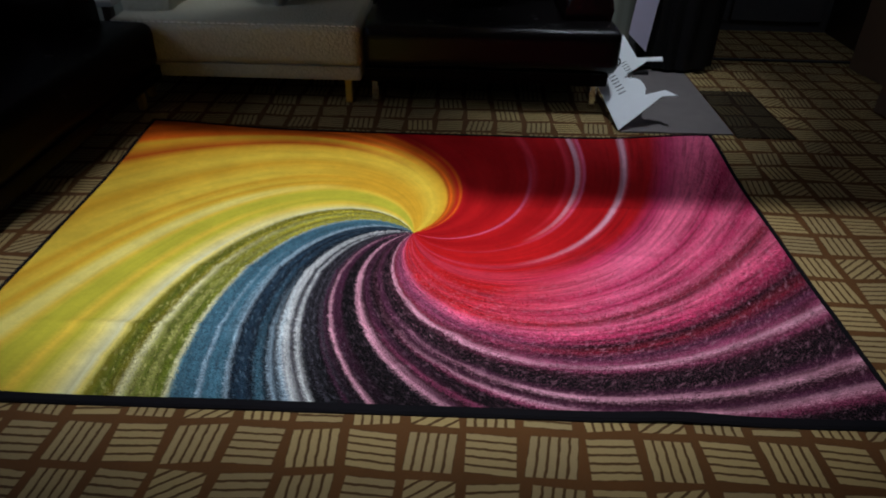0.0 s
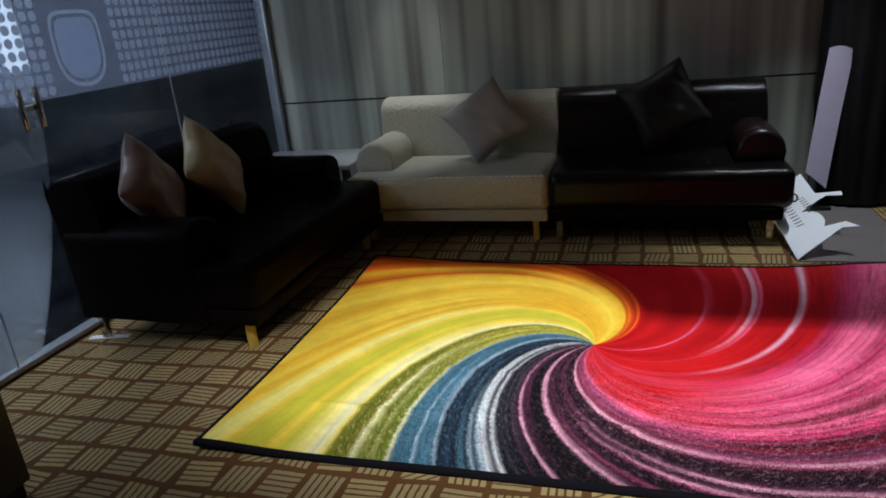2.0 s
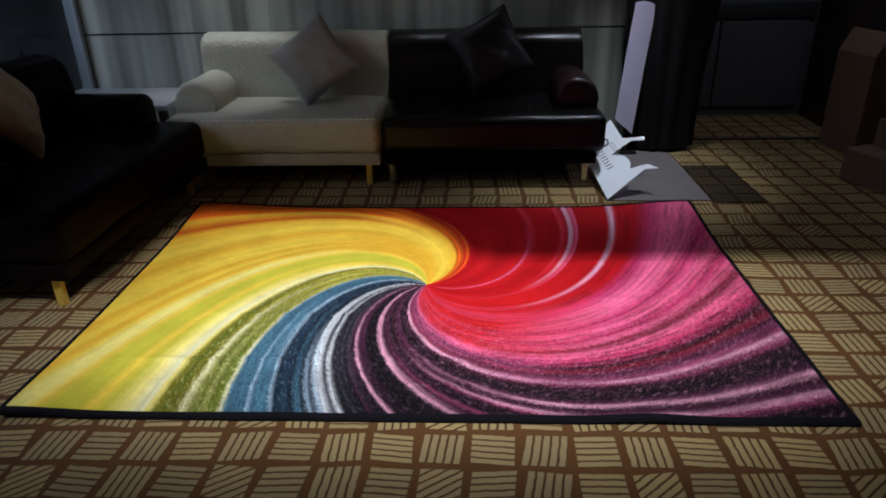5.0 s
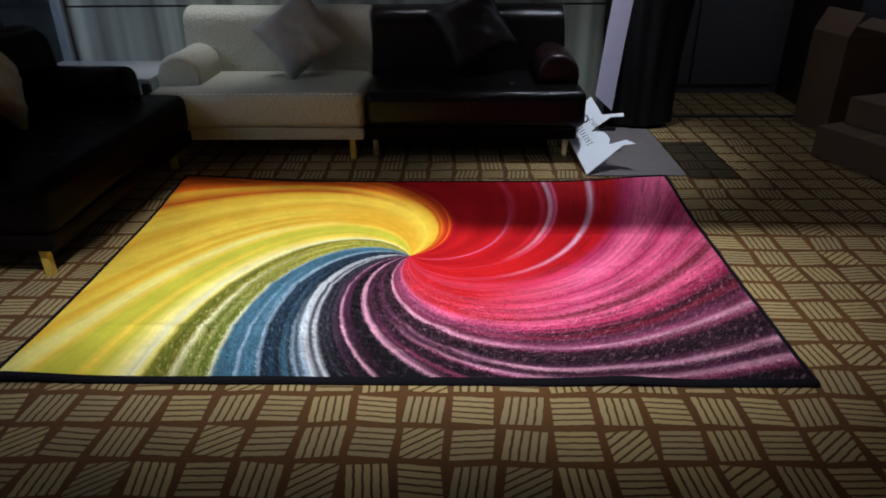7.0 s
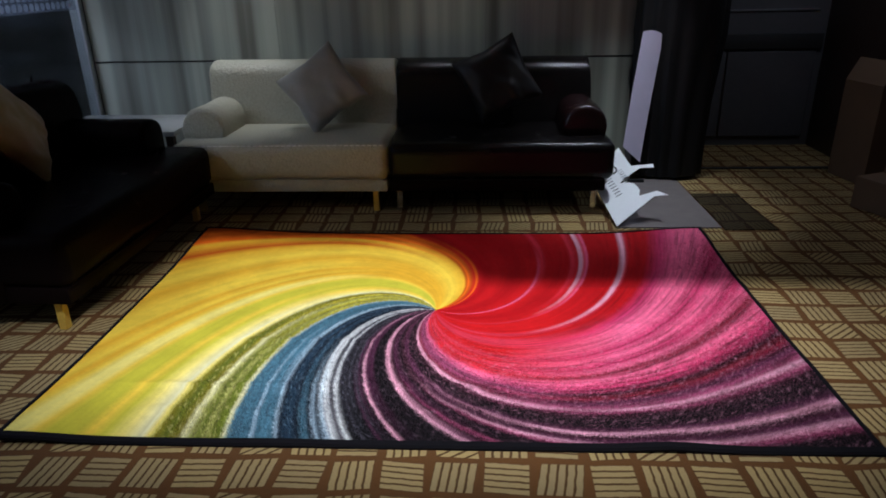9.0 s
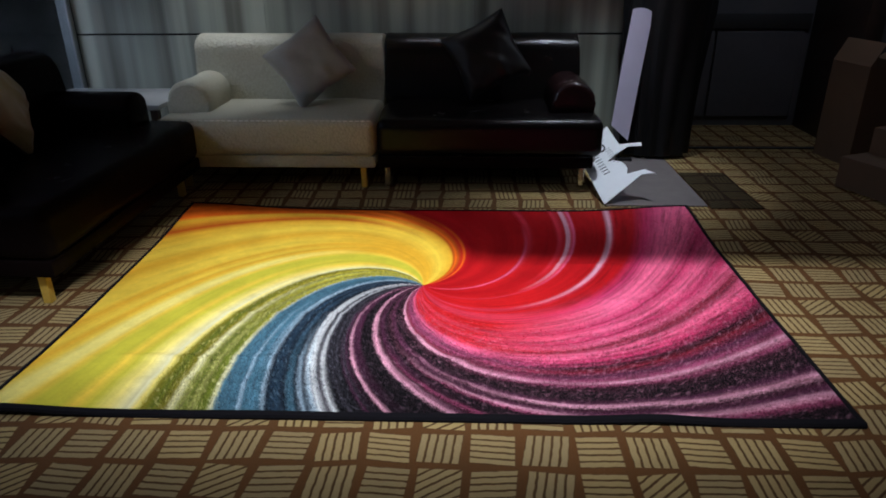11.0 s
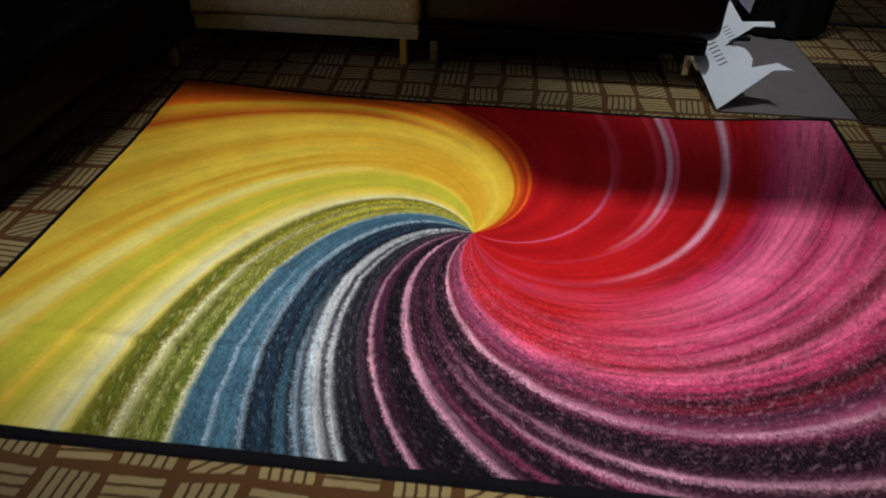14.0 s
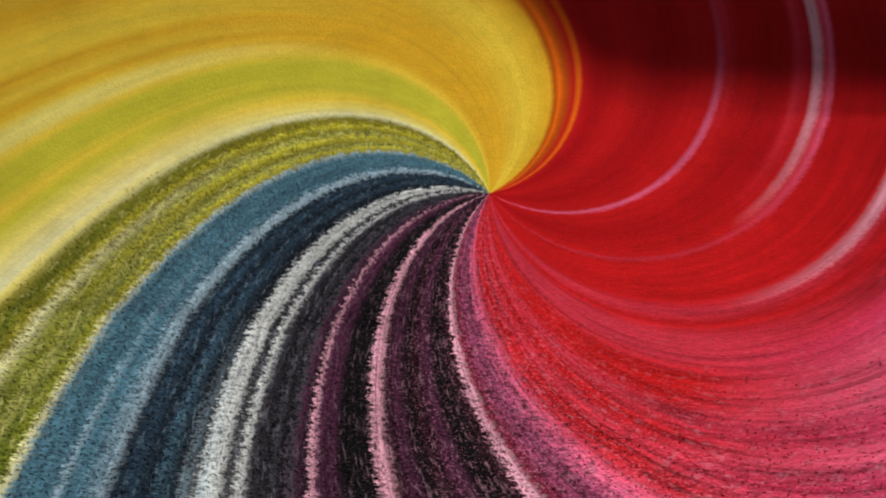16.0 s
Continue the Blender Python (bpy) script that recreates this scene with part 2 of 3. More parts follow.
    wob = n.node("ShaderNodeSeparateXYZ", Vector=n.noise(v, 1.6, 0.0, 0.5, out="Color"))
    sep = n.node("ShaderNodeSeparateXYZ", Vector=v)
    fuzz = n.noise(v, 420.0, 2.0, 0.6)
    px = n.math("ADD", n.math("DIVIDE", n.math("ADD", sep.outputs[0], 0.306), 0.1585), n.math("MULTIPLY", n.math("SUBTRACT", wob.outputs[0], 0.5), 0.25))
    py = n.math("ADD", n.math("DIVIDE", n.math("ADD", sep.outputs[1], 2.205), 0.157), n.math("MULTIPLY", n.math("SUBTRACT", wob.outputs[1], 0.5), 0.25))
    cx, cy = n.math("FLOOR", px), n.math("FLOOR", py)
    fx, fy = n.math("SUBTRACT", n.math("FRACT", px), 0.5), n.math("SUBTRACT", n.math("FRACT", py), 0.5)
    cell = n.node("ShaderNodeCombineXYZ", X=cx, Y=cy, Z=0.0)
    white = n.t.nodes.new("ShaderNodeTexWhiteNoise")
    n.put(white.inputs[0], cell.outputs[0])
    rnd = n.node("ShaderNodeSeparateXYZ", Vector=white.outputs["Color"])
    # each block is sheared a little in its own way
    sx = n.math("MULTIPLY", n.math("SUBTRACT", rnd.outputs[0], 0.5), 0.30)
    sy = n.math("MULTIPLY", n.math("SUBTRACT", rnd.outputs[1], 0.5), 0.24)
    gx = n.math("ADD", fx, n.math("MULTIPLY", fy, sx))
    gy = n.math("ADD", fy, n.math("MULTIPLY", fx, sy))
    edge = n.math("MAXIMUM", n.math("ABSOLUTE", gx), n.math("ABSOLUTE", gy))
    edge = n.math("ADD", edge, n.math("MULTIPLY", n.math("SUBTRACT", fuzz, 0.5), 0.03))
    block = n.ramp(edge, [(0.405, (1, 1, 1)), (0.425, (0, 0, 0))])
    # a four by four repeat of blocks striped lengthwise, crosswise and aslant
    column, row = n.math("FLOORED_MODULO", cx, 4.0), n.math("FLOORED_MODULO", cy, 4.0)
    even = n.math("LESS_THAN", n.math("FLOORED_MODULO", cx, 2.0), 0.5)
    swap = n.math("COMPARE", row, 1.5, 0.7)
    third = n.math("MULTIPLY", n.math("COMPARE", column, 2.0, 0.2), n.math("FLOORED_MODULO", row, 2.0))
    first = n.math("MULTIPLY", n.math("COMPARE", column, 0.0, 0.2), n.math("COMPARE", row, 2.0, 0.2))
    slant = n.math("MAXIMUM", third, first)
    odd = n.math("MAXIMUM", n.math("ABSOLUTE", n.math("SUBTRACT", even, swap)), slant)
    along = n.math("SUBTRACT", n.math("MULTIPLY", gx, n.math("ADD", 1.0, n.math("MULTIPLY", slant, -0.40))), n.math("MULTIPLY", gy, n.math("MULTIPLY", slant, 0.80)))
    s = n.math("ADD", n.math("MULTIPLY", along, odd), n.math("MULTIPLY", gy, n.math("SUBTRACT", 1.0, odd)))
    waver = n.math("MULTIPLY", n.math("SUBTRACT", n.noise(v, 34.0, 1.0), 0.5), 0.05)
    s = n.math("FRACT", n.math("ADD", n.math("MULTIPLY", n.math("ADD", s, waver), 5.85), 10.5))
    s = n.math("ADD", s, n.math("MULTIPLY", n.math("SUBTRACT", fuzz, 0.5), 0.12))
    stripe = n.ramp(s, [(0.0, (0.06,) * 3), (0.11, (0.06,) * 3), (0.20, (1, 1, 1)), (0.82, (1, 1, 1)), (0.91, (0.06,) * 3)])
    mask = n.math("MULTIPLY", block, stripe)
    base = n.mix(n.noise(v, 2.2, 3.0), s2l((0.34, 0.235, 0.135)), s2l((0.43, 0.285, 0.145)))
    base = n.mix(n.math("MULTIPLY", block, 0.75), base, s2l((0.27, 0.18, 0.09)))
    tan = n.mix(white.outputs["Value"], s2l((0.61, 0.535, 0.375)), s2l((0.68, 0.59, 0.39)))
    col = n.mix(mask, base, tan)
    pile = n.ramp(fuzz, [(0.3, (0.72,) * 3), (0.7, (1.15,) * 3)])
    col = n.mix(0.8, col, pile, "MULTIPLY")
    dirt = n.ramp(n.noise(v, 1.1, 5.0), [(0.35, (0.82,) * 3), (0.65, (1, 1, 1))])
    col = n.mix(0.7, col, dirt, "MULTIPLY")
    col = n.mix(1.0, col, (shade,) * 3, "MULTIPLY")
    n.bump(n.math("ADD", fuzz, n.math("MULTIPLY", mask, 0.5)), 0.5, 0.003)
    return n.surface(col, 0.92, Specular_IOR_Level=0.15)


def veneer():
    """Grey-green wood veneer with soft upright bands."""
    n = Nodes("striped_veneer")
    v = n.coords()
    wide = n.noise(n.scaled(v, 1, 1, 0.03), 5.0, 2.0, 0.5)
    band = n.noise(n.scaled(v, 1, 1, 0.02), 10.0, 1.0, 0.5)
    fine = n.noise(n.scaled(v, 1, 1, 0.015), 70.0, 3.0, 0.6)
    f = n.math("ADD", n.math("ADD", n.math("MULTIPLY", wide, 0.5), n.math("MULTIPLY", band, 0.42)), n.math("MULTIPLY", fine, 0.08))
    col = n.ramp(f, [(0.36, s2l((0.41, 0.41, 0.37))), (0.5, s2l((0.57, 0.59, 0.54))), (0.62, s2l((0.67, 0.69, 0.63)))])
    n.bump(fine, 0.08)
    return n.surface(col, 0.5)


def leather(name, colour, gloss=0.30):
    n = Nodes(name)
    v = n.coords()
    grain = n.node("ShaderNodeTexVoronoi", Vector=v, Scale=260.0).outputs[0]
    crease = n.noise(v, 9.0, 5.0, 0.65)
    col = n.mix(crease, tuple(c * 0.7 for c in colour), tuple(c * 1.4 for c in colour))
    n.bump(n.math("ADD", n.math("MULTIPLY", grain, 0.4), n.math("MULTIPLY", crease, 1.2)), 0.35, 0.004)
    return n.surface(col, n.math("ADD", 0.17, n.math("MULTIPLY", crease, 0.16)), Specular_IOR_Level=gloss)


def embossed_cream():
    n = Nodes("embossed_cream")
    v = n.coords()
    warp = n.noise(v, 14.0, 2.0)
    weave = n.node("ShaderNodeTexVoronoi", Vector=v, Scale=58.0).outputs[0]
    fine = n.noise(v, 300.0, 2.0)
    col = n.mix(weave, s2l((0.74, 0.735, 0.655)), s2l((0.68, 0.675, 0.60)))
    col = n.mix(n.math("MULTIPLY", warp, 0.25), col, s2l((0.66, 0.63, 0.54)))
    n.bump(n.math("ADD", n.math("MULTIPLY", weave, 1.0), n.math("MULTIPLY", fine, 0.3)), 0.75, 0.006)
    return n.surface(col, 0.42, Specular_IOR_Level=0.35)


def cardboard():
    n = Nodes("cardboard")
    v = n.coords()
    flute = n.noise(n.scaled(v, 1, 1, 0.05), 120.0, 2.0)
    col = n.mix(n.noise(v, 4.0, 4.0), s2l((0.34, 0.26, 0.185)), s2l((0.42, 0.325, 0.235)))
    n.bump(flute, 0.2)
    return n.surface(col, 0.8)


def clear_glass():
    n = Nodes("clear_glass")
    tr = n.node("ShaderNodeBsdfTransparent", Color=(0.90, 0.95, 0.95, 1))
    gl = n.node("ShaderNodeBsdfGlossy", Color=(1, 1, 1, 1), Roughness=0.01)
    fr = n.node("ShaderNodeFresnel", IOR=1.45)
    mx = n.t.nodes.new("ShaderNodeMixShader")
    haze = n.node("ShaderNodeBsdfTranslucent", Color=(0.26, 0.31, 0.38, 1))
    glare = n.ramp(n.noise(n.scaled(n.coords(), 1, 0.5, 3.0), 1.6, 4.0), [(0.40, (0.02,) * 3), (0.70, (0.08,) * 3)])
    veil = n.t.nodes.new("ShaderNodeMixShader")
    n.put(veil.inputs[0], glare), n.put(veil.inputs[1], tr.outputs[0]), n.put(veil.inputs[2], haze.outputs[0])
    n.put(mx.inputs[0], fr.outputs[0]), n.put(mx.inputs[1], veil.outputs[0]), n.put(mx.inputs[2], gl.outputs[0])
    n.t.links.new(mx.outputs[0], n.t.nodes["Material Output"].inputs[0])
    return n.m


def glow(name, colour, strength):
    n = Nodes(name)
    v = n.coords()
    f = n.noise(v, 1.5, 3.0)
    col = n.mix(f, tuple(c * 0.5 for c in colour), colour)
    return n.surface((0.02, 0.02, 0.02), 0.6, Emission_Color=col, Emission_Strength=strength)


SWIRL, CARPET, VENEER, CREAM, CARTON, GLASS = swirl_material(), block_carpet(), veneer(), embossed_cream(), cardboard(), clear_glass()
LEATHER = leather("dark_brown_leather", (0.0038, 0.0030, 0.0030), 0.22)
LEATHER_SHINY = leather("polished_brown_leather", (0.0045, 0.0036, 0.0034), 0.42)
LEATHER_DULL = leather("dull_brown_leather", (0.0050, 0.0030, 0.0028), 0.02)
LEATHER_RED = leather("oxblood_leather", (0.011, 0.0045, 0.0045))
BINDING = plain("black_binding", (0.006, 0.0055, 0.007), 0.9, grain=300, Specular_IOR_Level=0.1)
CHROME = plain("brushed_steel", (0.66, 0.63, 0.57), 0.13, 1.0, grain=90, relief=0.02)
RUG_LIT_STEEL = plain("steel_with_rug_reflection", (0.80, 0.55, 0.10), 0.38, 0.55, grain=90, relief=0.02)
SILVER = plain("silver_aluminium", (0.55, 0.57, 0.60), 0.38, 0.9, grain=120, relief=0.05)
PALE_THREAD = plain("pale_thread", (0.78, 0.77, 0.70), 0.35, grain=200)
DARKWOOD = plain("dark_stained_wood", (0.035, 0.022, 0.016), 0.4, grain=25)
WHITE_TOP = plain("white_laminate", (0.42, 0.43, 0.42), 0.16, grain=20, vary=0.04, relief=0.02)
SATIN = plain("taupe_satin", s2l((0.56, 0.55, 0.52)), 0.36, grain=60, vary=0.08, Sheen_Weight=0.3)
GOLD_SATIN = plain("gold_satin", s2l((0.62, 0.56, 0.38)), 0.32, grain=60, vary=0.12, Sheen_Weight=0.3)
BROWN_SATIN = plain("brown_satin", s2l((0.42, 0.31, 0.26)), 0.35, grain=60, vary=0.12, Sheen_Weight=0.3)
BLACK_SATIN = plain("black_leather_cushion", (0.006, 0.005, 0.005), 0.45, grain=60, Specular_IOR_Level=0.3)
BLACK_CLOTH = plain("black_drape", (0.007, 0.0068, 0.007), 0.6, grain=200, Specular_IOR_Level=0.25)
LILAC = plain("lilac_white_sheet", s2l((0.88, 0.86, 0.95)), 0.3, grain=8, vary=0.05, relief=0.05)
BOARD = plain("grey_board", s2l((0.48, 0.45, 0.44)), 0.2, grain=12, vary=0.06, relief=0.04)
PAPER = plain("white_card", (0.80, 0.82, 0.82), 0.45, grain=30, vary=0.03, relief=0.05)
INK = plain("black_ink", (0.02, 0.02, 0.022), 0.6)
GROOVE = plain("dark_groove", (0.02, 0.02, 0.02), 0.7)
PLASTER = plain("ceiling_plaster", (0.55, 0.54, 0.52), 0.9, grain=60, vary=0.05)
DARKWALL = plain("dark_grey_wall", (0.085, 0.085, 0.092), 0.6, grain=30)
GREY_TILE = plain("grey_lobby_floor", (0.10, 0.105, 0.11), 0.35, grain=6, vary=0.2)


def frosted(name, colour, clear=0.0):
    n = Nodes(name)
    v = n.coords()
    col = n.mix(n.noise(v, 30.0), tuple(c * 0.85 for c in colour), colour)
    d, t = n.node("ShaderNodeBsdfDiffuse", Color=col), n.node("ShaderNodeBsdfTranslucent", Color=col)
    mx = n.t.nodes.new("ShaderNodeMixShader")
    n.put(mx.inputs[0], 0.65), n.put(mx.inputs[1], d.outputs[0]), n.put(mx.inputs[2], t.outputs[0])
    if clear:
        through_it, both = n.node("ShaderNodeBsdfTransparent"), n.t.nodes.new("ShaderNodeMixShader")
        n.put(both.inputs[0], clear), n.put(both.inputs[1], mx.outputs[0]), n.put(both.inputs[2], through_it.outputs[0])
        mx = both
    n.t.links.new(mx.outputs[0], n.t.nodes["Material Output"].inputs[0])
    return n.m


FROST, FROST_BLUE = frosted("frosted_film", (0.30, 0.34, 0.40)), frosted("frosted_blue", (0.26, 0.31, 0.40))
HAZE = frosted("hazy_film", (0.26, 0.30, 0.38), 0.74)
BLUE_PALE = plain("pale_blue_plastic", s2l((0.62, 0.68, 0.78)), 0.4)
LOBBY_GLOW = glow("lobby_window_glow", (0.70, 0.80, 1.0), 3.0)
FILL_GLOW = glow("fill_glow", (0.9, 0.95, 1.0), 0.5)

# ---------------------------------------------------------------- mesh helpers


def mesh_of(name, bm, material, smooth=True):
    data = bpy.data.meshes.new(name)
    bmesh.ops.recalc_face_normals(bm, faces=bm.faces[:])
    bm.to_mesh(data)
    bm.free()
    data.materials.append(material)
    if smooth:
        data.polygons.foreach_set("use_smooth", [True] * len(data.polygons))
        data.set_sharp_from_angle(angle=radians(38))
    return data


def part(name, bm, material, parent=None, label="", smooth=True):
    ob = new(name, mesh_of(name, bm, material, smooth))
    ob.parent = parent
    return tagged(ob, label)


def thing(name, m, label, category, group="", kind=""):
    ob = new(name)
    ob.empty_display_size = 0.1
    ob.matrix_world = m
    return tagged(ob, label, category, group, kind)


def box(x0, x1, y0, y1, z0, z1, bevel=0.0, segments=3, bm=None):
    own = bmesh.new()
    bmesh.ops.create_cube(own, size=1.0, matrix=Matrix.LocRotScale(((x0 + x1) / 2, (y0 + y1) / 2, (z0 + z1) / 2), None, (x1 - x0, y1 - y0, z1 - z0)))
    if bevel:
        bmesh.ops.bevel(own, geom=own.edges[:], offset=bevel, segments=segments, profile=0.5, affect="EDGES")
    if bm is None:
        return own
    tmp = bpy.data.meshes.new("tmp")
    own.to_mesh(tmp)
    own.free()
    bm.from_mesh(tmp)
    bpy.data.meshes.remove(tmp)
    return bm


def prism(outline, axis, a, b, bevel=0.0, segments=2):
    """An outline of 2D points drawn out along an axis from a to b."""
    bm = bmesh.new()

    def at(p, k):
        return {"x": (k, p[0], p[1]), "y": (p[0], k, p[1]), "z": (p[0], p[1], k)}[axis]

    lo, hi = [bm.verts.new(at(p, a)) for p in outline], [bm.verts.new(at(p, b)) for p in outline]
    caps = [bm.faces.new(lo), bm.faces.new(hi)]
    for i in range(len(outline)):
        j = (i + 1) % len(outline)
        bm.faces.new((lo[i], lo[j], hi[j], hi[i]))
    if bevel:
        rim = [e for c in caps for e in c.edges]
        bmesh.ops.bevel(bm, geom=rim, offset=bevel, segments=segments, profile=0.5, affect="EDGES")
    return bm


def wrinkle(bm, cuts, amount, scale, seed=0.0):
    """Finer mesh with soft uneven bulges."""
    bmesh.ops.subdivide_edges(bm, edges=[e for e in bm.edges if e.calc_length() > 0.12], cuts=cuts, use_grid_fill=True)
    bm.normal_update()
    for v in bm.verts:
        v.co += v.normal * noise.noise(v.co * scale + Vector((seed, seed, seed))) * amount
    return bm


# ---------------------------------------------------------------- structure
NORTH, GLASS_X, CEILING = 1.32, -2.72, 2.55

floor = part("floor", box(-2.75, 5.0, -7.0, 2.3, -0.08, 0.0), CARPET, None, "brown carpet woven with tan striped blocks", False)
tagged(floor, category="carpet", kind="structure")
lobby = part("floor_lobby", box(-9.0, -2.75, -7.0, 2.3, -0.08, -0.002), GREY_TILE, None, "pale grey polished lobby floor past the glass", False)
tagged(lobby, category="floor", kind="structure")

# unseen ceiling with an added slot, notched to shape the light on the rug
bm = prism([(-9.0, -2.965), (-0.082, -2.965), (-0.068, -2.872), (0.064, -2.872), (0.088, -2.897), (0.109, -2.931), (0.122, -2.935), (5.0, -2.935), (5.0, 2.5), (-9.0, 2.5)], "z", CEILING, CEILING + 0.02)
box(-9.0, 5.0, -7.0, -3.5, CEILING, CEILING + 0.02, bm=bm)
box(-9.0, 5.0, -7.0, 2.5, 2.95, 3.0, bm=bm)
box(-9.0, 5.0, -2.6, -2.57, CEILING + 0.02, 2.95, bm=bm)
box(-9.0, 5.0, -3.53, -3.5, CEILING + 0.02, 2.95, bm=bm)
tagged(part("ceiling", bm, PLASTER, None, "plain plaster ceiling, out of view, with an added light-shaping slot", False), category="ceiling", kind="structure")

baffle_rig = thing("spot_baffle", pose(0.1, -3.2, 2.95), "unseen baffle added to shape the rear spot's light", "spotlight", kind="structure")
part("baffle", box(-0.9, 0.9, -0.12, 0.0225, -0.15, -0.147), GROOVE, baffle_rig, smooth=False)
part("stem", box(-0.9, -0.88, -0.12, -0.10, -0.147, 0.0), GROOVE, baffle_rig, smooth=False)
panel = thing("recess_fill_panel", pose(2.85, 0.95, CEILING), "oblong glowing fill panel, unseen, added over the recess", "ceiling light", kind="structure")
part("diffuser", box(-0.42, 0.42, -0.27, 0.27, -0.02, -0.001), FILL_GLOW, panel, smooth=False)
for x, y in ((1.12, 0.45), (-1.5, 0.98), (-0.1, 0.92), (0.6, -0.5)):
    down = thing("downlight", pose(x, y, CEILING), "small round downlight rim, added out of view at an overhead spot", "downlight", "ceiling downlights", "structure")
    bm = bmesh.new()
    for z, r in ((-0.001, 0.07), (-0.012, 0.07), (-0.012, 0.058), (-0.001, 0.058)):
        for k in range(24):
            bm.verts.new((r * math.cos(k * math.pi / 12), r * math.sin(k * math.pi / 12), z))
    bm.verts.ensure_lookup_table()
    for q in range(3):
        for k in range(24):
            bm.faces.new([bm.verts[q * 24 + k], bm.verts[q * 24 + (k + 1) % 24], bm.verts[q * 24 + 24 + (k + 1) % 24], bm.verts[q * 24 + 24 + k]])
    part("rim", bm, SILVER, down)

# panelled wall behind the sofas: lower and upper boards with a dark groove between them
wall_n = tagged(part("wall_north", box(GLASS_X, 1.28, NORTH + 0.02, NORTH + 0.14, 0, CEILING), GROOVE, None, "grey-green striped veneer wall with dark grooves", False), category="wall", kind="structure")
edges = [GLASS_X + 0.02, -1.29, 0.22, 1.28]
for a, b in zip(edges, edges[1:]):
    for z0, z1 in ((0.0, 0.838), (0.852, CEILING)):
        part("panel", box(a + 0.001, b - 0.001, NORTH, NORTH + 0.02, z0, z1, 0.0015, 1), VENEER, wall_n, smooth=False)

# recess with a dark door right of the panelled wall
recess = part("wall_recess", box(1.36, 3.2, 2.10, 2.2, 0, CEILING), DARKWALL, None, "dark grey panelled wall at the back of a recess", False)
tagged(recess, category="wall", kind="structure")
part("rail", box(1.5, 2.96, 2.07, 2.10, 0.80, 0.92, 0.006, 2), GROOVE, recess, "dark horizontal rail")
part("trim_line", box(1.5, 2.90, 2.088, 2.10, 1.095, 1.107), SILVER, recess, "thin bright metal strip")
part("panel", box(1.5, 2.2, 2.08, 2.10, 0.08, 0.78, 0.004, 1), DARKWALL, recess)
part("panel", box(2.22, 2.92, 2.08, 2.10, 0.08, 0.78, 0.004, 1), DARKWALL, recess)
jamb_w = part("wall_recess_west", box(1.285, 1.46, NORTH - 0.01, 2.1, 0, CEILING), DARKWALL, None, "dark side wall of the recess", False)
tagged(jamb_w, category="wall", kind="structure")
jamb = part("door_jamb", box(2.98, 3.10, NORTH - 0.02, 2.1, 0, CEILING, 0.006, 2), DARKWOOD, None, "dark stained wooden door jamb")
tagged(jamb, category="door frame", kind="structure")
thresh = part("threshold", box(1.46, 2.98, NORTH + 0.0, NORTH + 0.035, 0.001, 0.012, 0.003, 1), GROOVE, None, "dark metal threshold strip across the carpet")
tagged(thresh, category="threshold", kind="structure")
wall_ne = part("wall_north_east", box(3.10, 5.0, NORTH, NORTH + 0.12, 0, CEILING), DARKWALL, None, "dark grey plain wall", False)
tagged(wall_ne, category="wall", kind="structure")
for name, dims in (("wall_east", (5.0, 5.1, -7.0, 2.3)), ("wall_south", (-9.0, 5.1, -7.1, -7.0)), ("wall_lobby_north", (-9.0, GLASS_X - 0.05, 2.3, 2.4))):
    tagged(part(name, box(*dims, -0.08, 3.0), DARKWALL, None, "dark plain wall closing the room", False), category="wall", kind="structure")

# lobby past the glass: end walls, a dark door and its bright window
lobby_w = part("wall_lobby_west", box(-9.1, -9.0, -7.0, 2.3, -0.08, 3.0), DARKWALL, None, "dim lobby wall past the glass", False)
tagged(lobby_w, category="wall", kind="structure")
lobby_n = part("wall_lobby", box(-4.5, GLASS_X - 0.03, 1.40, 1.5, 0, CEILING), VENEER, None, "striped veneer lobby wall past the glass", False)
tagged(lobby_n, category="wall", kind="structure")
door = thing("door_1", pose(-2.98, 1.39, 0), "dark brown closed door past the glass wall", "door", kind="structure")
part("leaf", box(-0.24, 0.21, -0.03, 0.008, 0.0, 1.2, 0.005, 1), DARKWOOD, door)
part("door_handle", box(-0.20, -0.18, -0.07, -0.03, 0.85, 1.0, 0.005, 1), CHROME, door)
win = thing("lobby_window", pose(0, 1.9, 0), "bright bluish lobby window past the glass wall", "window", kind="structure")
for k in range(3):
    x0 = -6.9 + k * 0.78
    part("pane", box(x0, x0 + 0.72, 0.0, 0.02, 1.25, 2.45), LOBBY_GLOW, win, "glowing daylit pane", False)
    part("mullion", box(x0 + 0.722, x0 + 0.778, -0.02, 0.04, 1.2, 2.5), SILVER, win, smooth=False)
part("sill", box(-6.95, -4.55, -0.08, 0.04, 1.16, 1.2), SILVER, win, smooth=False)

# glass partition
SEAMS = [-6.5, -3.2, -1.6, -0.02, 1.26]
glass_wall = thing("glass_wall", pose(GLASS_X, 0, 0), "full-height clear glass partition with frosted dot film", "glass wall", kind="structure")
pane = part("pane", box(-0.006, 0.006, SEAMS[0], SEAMS[-1], 0.03, CEILING), GLASS, glass_wall, "clear glass pane with lobby glare put into its colour", False)
pane.visible_shadow = False
for q in SEAMS[1:-1]:
    part("seam", box(0.0065, 0.009, q - 0.003, q + 0.003, 0.03, CEILING), SILVER, glass_wall, "bright silicone seam", False)
part("bottom_rail", box(-0.02, 0.02, -6.5, 1.26, 0.0, 0.03, 0.004, 1), SILVER, glass_wall)
